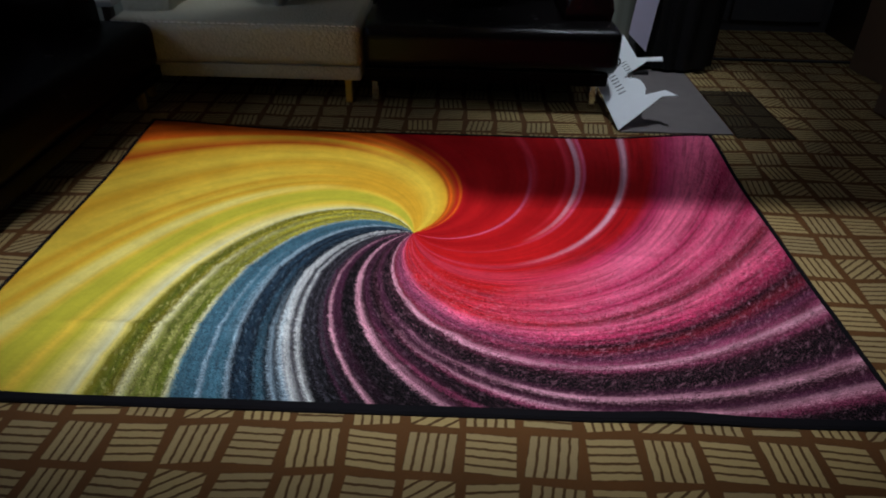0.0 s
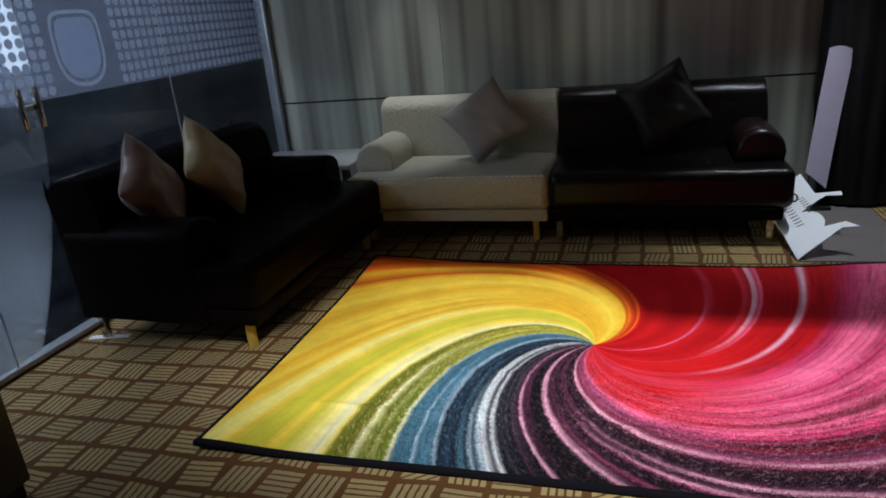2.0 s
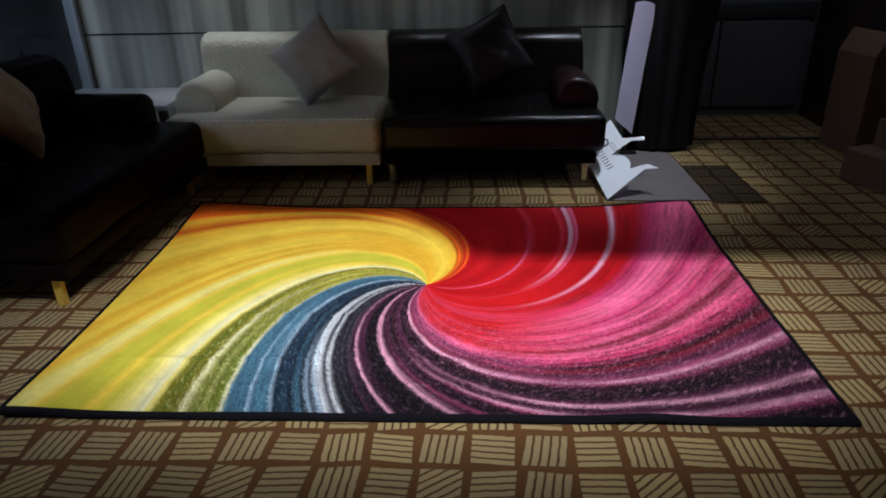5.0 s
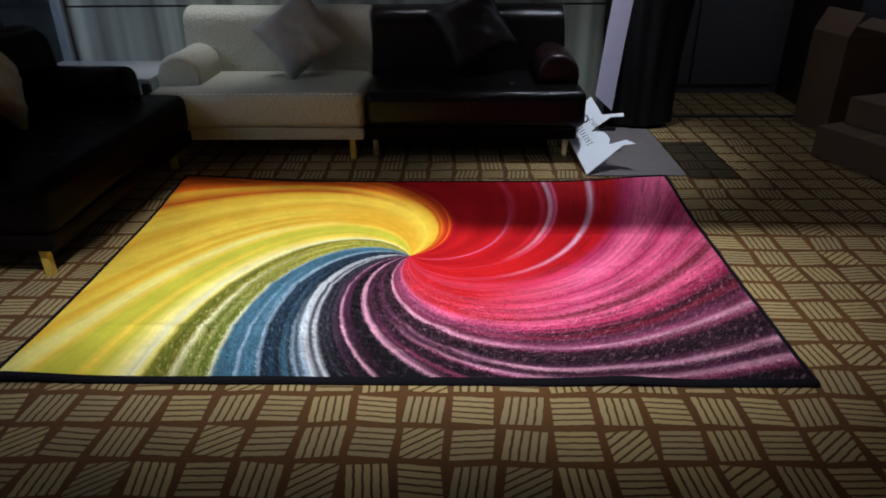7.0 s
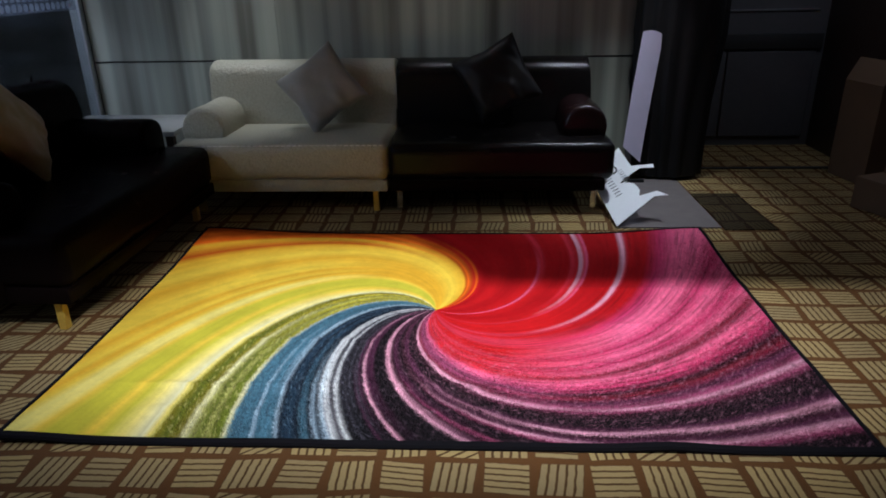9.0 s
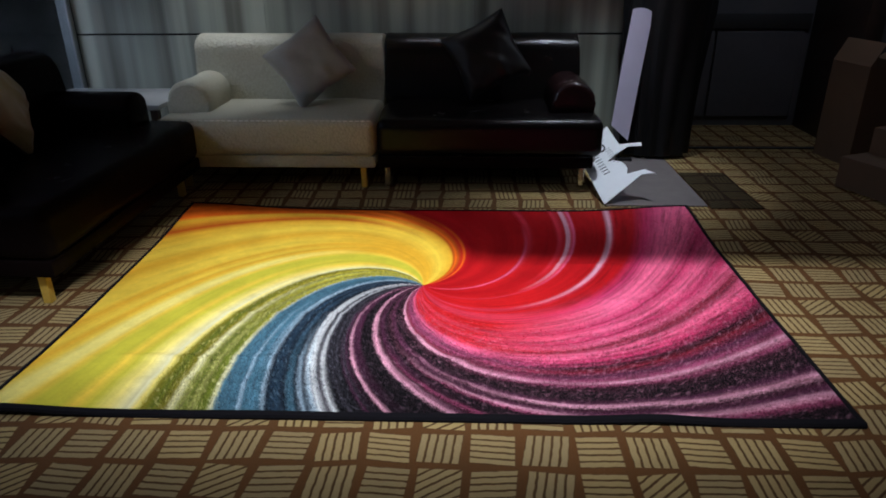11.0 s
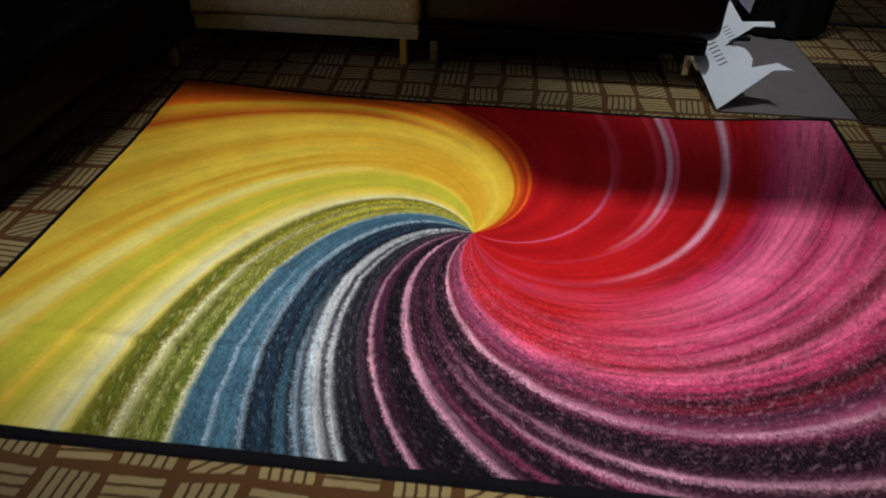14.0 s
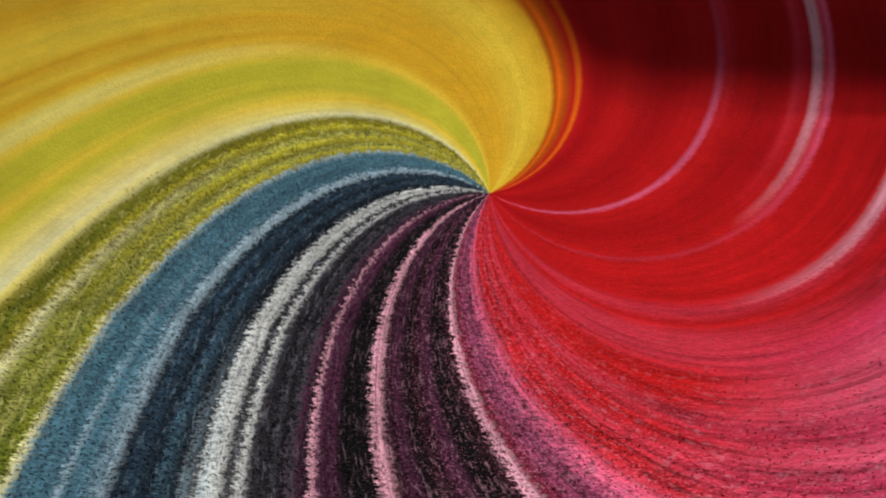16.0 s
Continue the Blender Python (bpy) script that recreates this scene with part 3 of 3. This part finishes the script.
part("post", box(-0.02, 0.02, 1.262, NORTH - 0.002, 0.0, CEILING, 0.004, 2), SILVER, glass_wall, "silver aluminium corner post")
bm = bmesh.new()
for iz in range(11):
    for iy in range(46):
        yy, zz = -1.55 + iy * 0.060, 1.262 + iz * 0.060
        if -0.95 < yy < -0.45 and zz < 1.72:
            continue
        bmesh.ops.create_circle(bm, cap_ends=True, segments=10, radius=0.0245, matrix=Matrix.Translation((0.0085, yy, zz)) @ Matrix.Rotation(math.pi / 2, 4, "Y"))
dots = part("dot_film", bm, FROST, glass_wall, "rows of frosted white dots", False)
tagged(dots, kind="stuff")
# shield outline on the film
outline = []
for k in range(40):
    c, q = math.cos(k * math.pi / 20), math.sin(k * math.pi / 20)
    power = 0.42 if q > 0 else 0.8
    outline.append((0.175 * math.copysign(abs(c) ** power, c), (0.185 if q > 0 else 0.205) * math.copysign(abs(q) ** power, q)))
bm = bmesh.new()
ring = [[bm.verts.new((0.0095, -0.70 + y * k, 1.46 + z * k)) for y, z in outline] for k in (1.0, 0.9)]
for i in range(len(outline)):
    j = (i + 1) % len(outline)
    bm.faces.new((ring[0][i], ring[0][j], ring[1][j], ring[1][i]))
part("shield_outline", bm, FROST, glass_wall, "frosted shield-shaped outline", False)
bm = bmesh.new()
ring = [bm.verts.new((0.009, -0.70 + y * 0.8, 1.46 + z * 0.8)) for y, z in outline]
bm.faces.new(ring)
part("shield_field", bm, FROST_BLUE, glass_wall, "pale blue frosted field", False)
film = part("film_band", box(0.0062, 0.0072, SEAMS[0], 1.25, 1.225, CEILING - 0.01), HAZE, glass_wall, "hazy bluish film above the clear glass", False)
film.visible_shadow = False
bm = box(0.02, 0.045, -1.20, -1.17, 1.10, 1.30, 0.006, 2)
box(0.02, 0.045, -1.10, -1.07, 1.10, 1.30, 0.006, 2, bm=bm)
box(0.006, 0.03, -1.19, -1.08, 1.19, 1.215, 0.004, 1, bm=bm)
part("handle", bm, CHROME, glass_wall, "chrome door handle")

# ---------------------------------------------------------------- swirl rug
WEST, EAST, BACK, FRONT, PILE = -1.432, 1.422, -0.083, -1.985, 0.013
rug = thing("rug", pose(0, 0, 0), "rainbow swirl shag rug with black bound edge lying on carpet", "rug")


def pile_height(x, y):
    """Pile top: slow waves and a few low cross folds from having been packed."""
    z = PILE + 0.003 * noise.noise(Vector((x * 1.7, y * 2.3, 0.4))) + 0.0015 * math.sin(y * 9.0) * math.sin(x * 2.2 + 1)
    for fy, tilt, wide, high, x0, x1 in ((-1.66, 0.01, 0.020, 0.0055, -1.3, 0.5), (-1.34, -0.02, 0.022, 0.004, -1.0, 0.2), (-1.50, 0.015, 0.016, 0.003, -0.4, 1.1), (-0.82, 0.0, 0.020, 0.003, 0.4, 1.4), (-1.16, -0.03, 0.020, 0.003, 0.5, 1.4), (-1.82, 0.0, 0.02, 0.003, -1.2, 1.2)):
        d = (y - fy - tilt * x - 0.012 * noise.noise(Vector((x * 2.5, fy * 7, 0)))) / wide
        ends = max(0.0, min(1.0, (x - x0) / 0.3, (x1 - x) / 0.3))
        z += 1.9 * high * ends * math.exp(-d * d)
    # corners and one stretch of the front edge curl up off the carpet
    for cx, cy, high, wide in ((WEST, BACK, 0.036, 0.42), (EAST, BACK, 0.034, 0.36), (WEST, FRONT, 0.020, 0.26), (EAST, FRONT, 0.006, 0.2), (0.78, FRONT, 0.012, 0.14), (-0.5, FRONT, 0.004, 0.2)):
        z += high * math.exp(-((x - cx) ** 2 + (y - cy) ** 2) / wide ** 2)
    return z


bm = bmesh.new()
NX, NY = 96, 200
grid = {}
for i in range(NX + 1):
    for j in range(NY + 1):
        x, y = WEST + (EAST - WEST) * i / NX, BACK + (FRONT - BACK) * j / NY
        grid[i, j] = bm.verts.new((x, y, pile_height(x, y)))
for i in range(NX):
    for j in range(NY):
        bm.faces.new((grid[i, j], grid[i + 1, j], grid[i + 1, j + 1], grid[i, j + 1]))
part("rug_top", bm, SWIRL, rug, "swirl of yellow, red, pink, black and blue shag pile")
# tufts of the shaggy sector, one joined heap
rng = np.random.default_rng(5)
STEP = 0.0068
gx, gy = np.meshgrid(np.arange(WEST + 0.01, EAST - 0.01, STEP), np.arange(FRONT + 0.01, BACK - 0.01, STEP))
tx, ty = (g.ravel() + rng.uniform(-0.45, 0.45, g.size) * STEP for g in (gx, gy))
ex, ey = (tx + 0.0296) * 1.1846, ty + 1.0502
er = np.hypot(ex, ey)
eu = np.mod((np.arctan2(ey, ex) - er * (1.8183 + er * (-0.338 - 0.0132 * er))) / (2 * math.pi), 1.0)
dense = np.interp(eu, [0.0, 0.315, 0.325, 0.64, 0.70, 0.76, 1.0], [0.0, 0.0, 1.0, 1.0, 0.45, 0.0, 0.0])
keep = rng.random(tx.size) < dense
tx, ty = tx[keep], ty[keep]
count = tx.size
spin, tall = rng.uniform(0, 2 * math.pi, count), rng.uniform(0.0045, 0.0085, count)
lean_x, lean_y = rng.normal(0.0, 0.0032, count), rng.normal(-0.001, 0.0026, count)
verts = np.empty((count, 4, 3))
foot = np.array([pile_height(a, b) for a, b in zip(tx.tolist(), ty.tolist())])
for k in range(3):
    a = spin + k * 2 * math.pi / 3
    verts[:, k, 0], verts[:, k, 1], verts[:, k, 2] = tx + 0.0029 * np.cos(a), ty + 0.0021 * np.sin(a), foot - 0.003
verts[:, 3, 0], verts[:, 3, 1], verts[:, 3, 2] = tx + lean_x, ty + lean_y, foot + tall
base = np.arange(count)[:, None] * 4
faces = np.concatenate([base + np.array(q) for q in ((0, 1, 3), (1, 2, 3), (2, 0, 3))])
data = bpy.data.meshes.new("tuft_heap")
data.from_pydata(verts.reshape(-1, 3).tolist(), [], faces.tolist())
data.materials.append(SWIRL)
heap = tagged(new("shag", data), "long shaggy tufts", kind="stuff")
heap.parent = rug


def binding(start, end, inward, outward, reach):
    """A stitched edge strip from start to end that rides on the pile's edge."""
    bm, rings, count = bmesh.new(), [], 60
    for k in range(count + 1):
        f = k / count
        x, y = start[0] + (end[0] - start[0]) * f, start[1] + (end[1] - start[1]) * f
        top = pile_height(min(max(x, WEST), EAST), min(max(y, FRONT), BACK)) + 0.003
        low = max(0.001, top - 0.019)
        swell = reach * (1 + 0.12 * noise.noise(Vector((x * 9, y * 9, 2.0))))
        ring = [(inward, low), (swell, low), (swell + 0.002, top - 0.009), (swell - 0.003, top - 0.001), (swell * 0.5, top + 0.001), (inward, top)]
        rings.append([bm.verts.new((x + outward[0] * d, y + outward[1] * d, z)) for d, z in ring])
    for lo, hi in zip(rings, rings[1:]):
        for q in range(6):
            bm.faces.new((lo[q], lo[(q + 1) % 6], hi[(q + 1) % 6], hi[q]))
    bm.faces.new(rings[0]), bm.faces.new(rings[-1])
    return part("edge_binding", bm, BINDING, rug, "black stitched edge binding")


binding((WEST - 0.014, FRONT), (EAST + 0.014, FRONT), -0.006, (0, -1), 0.020)
binding((WEST - 0.014, BACK), (EAST + 0.014, BACK), -0.005, (0, 1), 0.014)
binding((WEST, FRONT), (WEST, BACK), -0.005, (-1, 0), 0.013)
binding((EAST, FRONT), (EAST, BACK), -0.005, (1, 0), 0.015)

# ---------------------------------------------------------------- sofas


def arm_outline(w, z0, z1, r):
    """Upright sides with a rounded top."""
    pts = [(0, z0), (w, z0)]
    for k in range(0, 13):
        a = math.pi * k / 12
        pts.append((w / 2 + math.cos(a) * w / 2, z1 - r + math.sin(a) * r))
    return pts


def sofa(name, m, length, depth, arms, skin, arm_skin, label, legs):
    """A low sofa unit: front at y 0, left end at x 0; arms: which ends have a bolster arm."""
    s = thing(name, m, label, "sofa", "lounge sofas")
    over = 0.045 if len(arms) == 1 else 0.0
    seat = box(-over if arms == ("left",) else 0.0, length + (over if arms == ("right",) else 0.0), 0.0, depth - 0.22, 0.215, 0.455, 0.055, 4)
    seat_ob = part("seat", wrinkle(seat, 5, 0.012, 4.0, length), skin, s)
    part("piping", box(0.03, length - 0.03, 0.006, 0.016, 0.217, 0.226, 0.004, 2), skin, seat_ob)
    if skin is CREAM:
        bm = bmesh.new()
        for k in range(int(length / 0.036)):
            x = -0.01 + k * 0.036
            box(x, x + 0.024, 0.0165 + 0.001 * (k % 3), 0.0225, 0.4395, 0.4450, bm=bm)
        part("stitching", bm, PALE_THREAD, seat_ob, "pale stitching along the seat edge")
    part("base", box(0.006, length - 0.006, 0.012, depth - 0.06, 0.145, 0.222, 0.012, 2), LEATHER_DULL if skin is LEATHER else skin, s)
    prof = [(depth - 0.30, 0.36), (depth - 0.01, 0.36), (depth, 0.80)]
    for k in range(0, 10):
        a = math.pi * (0.02 + 0.98 * k / 9)
        prof.append((depth - 0.135 + 0.135 * math.cos(a), 0.79 + 0.085 * math.sin(a)))
    prof += [(depth - 0.29, 0.62), (depth - 0.31, 0.45)]
    back = prism(prof, "x", 0.03 if arms == ("left",) else 0.002, length - (0.03 if arms == ("right",) else 0.002), 0.02, 3)
    part("backrest", wrinkle(back, 4, 0.01, 5.0, 3.0 + length), LEATHER_SHINY if skin is LEATHER else skin, s)
    for side in arms:
        w = 0.27
        x0 = -0.015 if side == "left" else length - w + 0.015
        bm = prism(arm_outline(w, 0.15 if len(arms) > 1 else 0.30, 0.645, 0.13 if len(arms) < 2 else 0.09), "y", 0.29 if len(arms) > 1 else 0.20, depth - (0.02 if len(arms) > 1 else 0.16), 0.03, 3)
        bmesh.ops.translate(bm, verts=bm.verts[:], vec=(x0, 0, 0))
        part("arm", wrinkle(bm, 2, 0.008, 6.0, 9.0 + x0), arm_skin, s)
    for x, y in legs:
        leg = part("leg", box(x - 0.019, x + 0.019, y - 0.019, y + 0.019, 0.0, 0.15, 0.004, 1), CHROME if skin is LEATHER or y > 0.5 else RUG_LIT_STEEL, s, "brushed steel leg" if skin is LEATHER or y > 0.5 else "square steel leg with the rug's yellow reflection in its colour")
    return s


sofa("sofa", pose(-1.735, 0.30, 0), 1.335, 0.94, ("left",), CREAM, CREAM, "cream embossed sofa half with bolster arm and steel legs",
     ((0.10, 0.08), (1.245, 0.08), (0.10, 0.84), (1.245, 0.84)))
sofa("sofa", pose(-0.398, 0.30, 0), 1.358, 0.94, ("right",), LEATHER, LEATHER_RED, "dark brown leather sofa half with bolster arm and steel legs",
     ((0.06, 0.08), (1.29, 0.08), (0.06, 0.84), (1.29, 0.84)))
sofa("sofa", pose(-1.545, -1.29, 0, 0, 0, 88.2), 1.585, 1.08, ("left", "right"), LEATHER_DULL, LEATHER_DULL, "dark brown leather sofa standing against the glass wall",
     ((0.07, 0.11), (1.47, 0.11), (0.06, 1.0), (1.50, 1.0)))


def cushion(m, size, thick, skin, label):
    """A square scatter cushion with pinched corners and soft dents."""
    n, bm = 30, bmesh.new()
    rows = {}
    for sgn in (1, -1):
        for i in range(n + 1):
            for j in range(n + 1):
                u, v = 2 * i / n - 1, 2 * j / n - 1
                if sgn < 0 and (i in (0, n) or j in (0, n)):
                    rows[sgn, i, j] = rows[1, i, j]
                    continue
                pinch = 1 - 0.10 * (1 - abs(u * v)) * max(abs(u), abs(v)) ** 2
                h = ((1 - u ** 4) * (1 - v ** 4)) ** 0.55 * thick / 2
                h *= 1 + 0.16 * noise.noise(Vector((u * 1.8, v * 1.8, 5.0 * sgn + size)))
                h += 0.005 * noise.noise(Vector((u * 4, v * 4, size * 9))) * (1 - u * u) * (1 - v * v)
                h += 0.013 * math.sin(9 * u + 5 * v + 7 * size + 3 * noise.noise(Vector((u * 2, v * 2, size)))) * (1 - u * u) ** 0.5 * (1 - v * v) ** 0.5 * (0.3 + 0.7 * max(0, -v))
                rows[sgn, i, j] = bm.verts.new((u * size / 2 * pinch, v * size / 2 * pinch, sgn * h))
        for i in range(n):
            for j in range(n):
                q = [rows[sgn, i, j], rows[sgn, i + 1, j], rows[sgn, i + 1, j + 1], rows[sgn, i, j + 1]]
                bm.faces.new(q if sgn > 0 else q[::-1])
    ob = part("cushion", bm, skin, None, label)
    ob.matrix_world = m
    return tagged(ob, category="cushion", group="scatter cushions")


def lean(x, y, z, yaw, tilt, spin):
    """Stands a cushion up: faced to yaw, leant back by tilt, spun in its own plane."""
    return Matrix.Translation((x, y, z)) @ Matrix.Rotation(radians(yaw), 4, "Z") @ Matrix.Rotation(radians(90 - tilt), 4, "X") @ Matrix.Rotation(radians(spin), 4, "Z")


cushion(lean(-0.880, 0.79, 0.722, 0, 21, 37), 0.45, 0.15, SATIN, "taupe satin scatter cushion leaning on the cream sofa back")
cushion(lean(0.29, 0.82, 0.765, 0, 18, 27), 0.45, 0.15, BLACK_SATIN, "black leather scatter cushion leaning on the dark sofa back")
cushion(lean(-2.25, -0.94, 0.735, 104, 20, 36), 0.45, 0.16, BROWN_SATIN, "brown satin scatter cushion on the dark sofa")
cushion(lean(-2.22, -0.44, 0.73, 100, 24, 40), 0.47, 0.16, GOLD_SATIN, "gold satin scatter cushion on the dark sofa")

# side table in the corner
table = thing("side_table", pose(-2.25, 0.80, 0), "low white-topped side table in the corner between the sofas", "side table")
part("tabletop", box(-0.44, 0.44, -0.30, 0.28, 0.465, 0.50, 0.005, 2), WHITE_TOP, table, "glossy white top")
part("shelf", box(-0.42, 0.42, -0.28, 0.26, 0.16, 0.185, 0.004, 1), DARKWOOD, table)
for x in (-0.40, 0.40):
    for y in (-0.27, 0.25):
        part("leg", box(x - 0.025, x + 0.025, y - 0.025, y + 0.025, 0, 0.465, 0.004, 1), DARKWOOD, table)

# ---------------------------------------------------------------- display stand, boards and cartons
drape = thing("draped_stand", pose(1.545, 1.14, 0), "tall display stand covered with a black cloth hanging in folds", "display stand")
bm = bmesh.new()
rings, SEG = [], 72
LEVELS = [(0.03, 0.76), (0.25, 0.77), (0.55, 0.82), (0.85, 0.93), (1.02, 1.0), (1.2, 1.0), (1.45, 0.98), (1.70, 0.92), (1.80, 0.80), (1.86, 0.55), (1.88, 0.25)]
for z, k in LEVELS:
    ring = []
    for s in range(SEG):
        a = 2 * math.pi * s / SEG
        fold = 1 + (0.12 * max(0.25, 1.0 - 0.6 * z)) * math.sin(a * 13 + 1.5 * math.sin(a * 3))
        ring.append(bm.verts.new((0.300 * k * fold * math.cos(a), 0.185 * k * fold * math.sin(a), z)))
    rings.append(ring)
for lo, hi in zip(rings, rings[1:]):
    for s in range(SEG):
        bm.faces.new((lo[s], lo[(s + 1) % SEG], hi[(s + 1) % SEG], hi[s]))
bm.faces.new(rings[-1])
part("cloth", bm, BLACK_CLOTH, drape)
part("pole", box(-0.015, 0.015, -0.015, 0.015, 0, 1.86), CHROME, drape)

# lilac-white curled sheet standing against the stand
sheet = thing("display_sheet", pose(1.252, 0.90, 0), "curled lilac-white display panel leaning on the draped stand", "display panel")
bm = bmesh.new()
NU, NV = 8, 24
pts = {}
for side in (0, 1):
    for i in range(NU + 1):
        for j in range(NV + 1):
            u, v = i / NU, j / NV
            x = -0.085 + 0.078 * v + u * (0.145 + 0.012 * v)
            y = 0.10 * u + 0.05 * v + 0.02 * math.sin(v * 3.1) + 0.004 * side
            z = 0.235 - 0.13 * u * (1 - v) + v * (0.79 - 0.03 * u) + 0.02 * math.sin(u * 3.0) * v
            pts[side, i, j] = bm.verts.new((x * 0.963, y * 0.6, z * 0.963 + 0.055))
for side in (0, 1):
    for i in range(NU):
        for j in range(NV):
            bm.faces.new([pts[side, a, b] for a, b in ((i, j), (i + 1, j), (i + 1, j + 1), (i, j + 1))])
part("panel", bm, LILAC, sheet)
part("foot", box(-0.10, 0.10, 0.05, 0.09, 0.0, 0.03, 0.006, 2), BLACK_CLOTH, sheet)
part("rod", box(0.0, 0.012, 0.062, 0.074, 0.03, 0.9), BLACK_CLOTH, sheet)

# grey board on the floor with a white cut-out card on it
board = part("floor_board", box(1.00, 1.597, 0.035, 1.06, 0.001, 0.009, 0.002, 1), BOARD, None, "flat grey sign board lying on the carpet", False)
tagged(board, category="sign board")
card = thing("cutout_card", pose(0.985, 0.03, 0.012), "white cut-out sign with black lettering propped over the grey board", "sign")


def slab(points, lift, thick):
    """A thin sheet in the tilted plane of the sign."""
    bm = bmesh.new()
    lo = [bm.verts.new((x, y, 0.492 * x + 0.2266 * y + lift)) for x, y in points]
    hi = [bm.verts.new((x, y, 0.492 * x + 0.2266 * y + lift + thick)) for x, y in points]
    bm.faces.new(lo[::-1]), bm.faces.new(hi)
    for i in range(len(points)):
        j = (i + 1) % len(points)
        bm.faces.new((lo[i], lo[j], hi[j], hi[i]))
    return bm


star = [(0.0, 0.0), (0.235, 0.130), (0.303, 0.083), (0.258, 0.170), (0.163, 0.200), (0.176, 0.255), (0.172, 0.300), (0.160, 0.350), (0.130, 0.395), (0.085, 0.425), (0.130, 0.450),
        (0.222, 0.490), (0.294, 0.428), (0.297, 0.470), (0.180, 0.560), (0.150, 0.845), (0.085, 0.80), (0.045, 0.66), (0.020, 0.49), (-0.045, 0.452)]
part("sheet", slab(star, 0.0, 0.004), PAPER, card, "white cut-out sheet", False)
part("strut", prism([(0.13, 0.5), (0.15, 0.5), (0.15, 0.52), (0.13, 0.52)], "z", -0.010, 0.175), PAPER, card, smooth=False)
# two lines of lettering and a round mark, as plain bars
for (ax, ay), (bx, by), count, wide in (((0.105, 0.57), (0.135, 0.37), 7, 0.030), ((0.030, 0.52), (0.065, 0.27), 7, 0.036)):
    for k in range(count):
        f0, f1 = (k + 0.2) / count, (k + 0.6) / count
        q = [(ax + (bx - ax) * f, ay + (by - ay) * f) for f in (f0, f1)]
        part("letter_bar", slab([(q[0][0] - wide / 2, q[0][1]), (q[0][0] + wide / 2, q[0][1] + 0.005), (q[1][0] + wide / 2, q[1][1] + 0.012), (q[1][0] - wide / 2, q[1][1] + 0.007)], 0.0045, 0.001), INK, card, smooth=False)
ring_pts = [(0.075 + 0.024 * math.cos(a * math.pi / 6), 0.60 + 0.05 * math.sin(a * math.pi / 6)) for a in range(12)]
part("round_mark", slab(ring_pts, 0.0045, 0.001), INK, card, "black round mark", False)
part("round_mark_centre", slab([(0.075 + (x - 0.075) * 0.6, 0.60 + (y - 0.60) * 0.6) for x, y in ring_pts], 0.0058, 0.001), PAPER, card, smooth=False)
mat = part("shade_patch", box(1.605, 1.915, 0.0, 0.70, 0.001, 0.006, 0.002, 1), block_carpet("shaded_block_carpet", 0.16), None, "patch of shade on the carpet, laid as a darkened copy of its pattern", False)
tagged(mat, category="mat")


def carton(m, w, d, h, label, flaps=()):
    """A cardboard carton, its walls 4 mm thick; flaps: (side, angle) standing up from the rim."""
    c = thing("carton", m, label, "carton", "cardboard cartons")
    bm = box(-w / 2, w / 2, -d / 2, d / 2, 0, h)
    bm.faces.ensure_lookup_table()
    bmesh.ops.delete(bm, geom=[f for f in bm.faces if f.normal.z > 0.9], context="FACES_ONLY")
    bmesh.ops.solidify(bm, geom=bm.faces[:], thickness=0.005)
    part("body", bm, CARTON, c, smooth=False)
    if not flaps:
        part("flap", box(-w / 2, w / 2, -d / 2, -0.002, h + 0.001, h + 0.006), CARTON, c, smooth=False)
        part("flap", box(-w / 2, w / 2, 0.002, d / 2, h + 0.001, h + 0.006), CARTON, c, smooth=False)
        part("tape", box(-w / 2 - 0.001, w / 2 + 0.001, -0.025, 0.025, h + 0.0065, h + 0.0075), plain("parcel_tape", (0.30, 0.20, 0.11), 0.2), c, smooth=False)
    for side, angle, reach in flaps:
        f = part("flap", box(-w / 2 if side in "ns" else -d / 2, w / 2 if side in "ns" else d / 2, 0, 0.005, 0, reach), CARTON, c, smooth=False)
        turn = {"s": 0, "n": 180, "e": 90, "w": -90}[side]
        f.matrix_local = Matrix.Rotation(radians(turn), 4, "Z") @ Matrix.Translation((0, -(d if side in "ns" else w) / 2, h)) @ Matrix.Rotation(radians(angle), 4, "X")
    return c


carton(pose(2.96, 1.08, 0, 0, 0, 10), 0.34, 0.37, 0.68, "tall open cardboard carton with a raised flap", (("w", -28, 0.17), ("e", 60, 0.12)))
carton(pose(2.98, 0.30, 0, 0, 0, 23), 0.70, 0.62, 0.19, "low closed cardboard carton on the carpet")
carton(pose(3.06, 0.40, 0.1985, 0, 0, 20), 0.52, 0.44, 0.16, "closed cardboard carton stacked on a lower one")
blue = part("blue_packet", box(-0.14, 0.14, -0.1, 0.1, 0, 0.16, 0.02, 3), BLUE_PALE, None, "pale blue plastic packet on a carton")
blue.matrix_world = pose(3.14, 0.36, 0.367, 0, 0, 30)
tagged(blue, category="packet")

# dark cabinet end beside the camera's way
cab = thing("cabinet", pose(-2.28, -2.62, 0), "dark stained wooden cabinet end", "cabinet")
part("body", box(-0.30, 0.40, -0.30, 0.30, 0.06, 1.0, 0.006, 2), DARKWOOD, cab)
part("plinth", box(-0.28, 0.38, -0.28, 0.28, 0.0, 0.06), INK, cab, smooth=False)

strip = part("paper_strip", box(-0.11, 0.11, -0.02, 0.02, 0.0, 0.004, 0.001, 1), PAPER, None, "white paper strip lying on the carpet under the sofa", False)
strip.matrix_world = pose(-2.53, -1.20, 0.001, 0, 0, 12)
tagged(strip, category="paper")
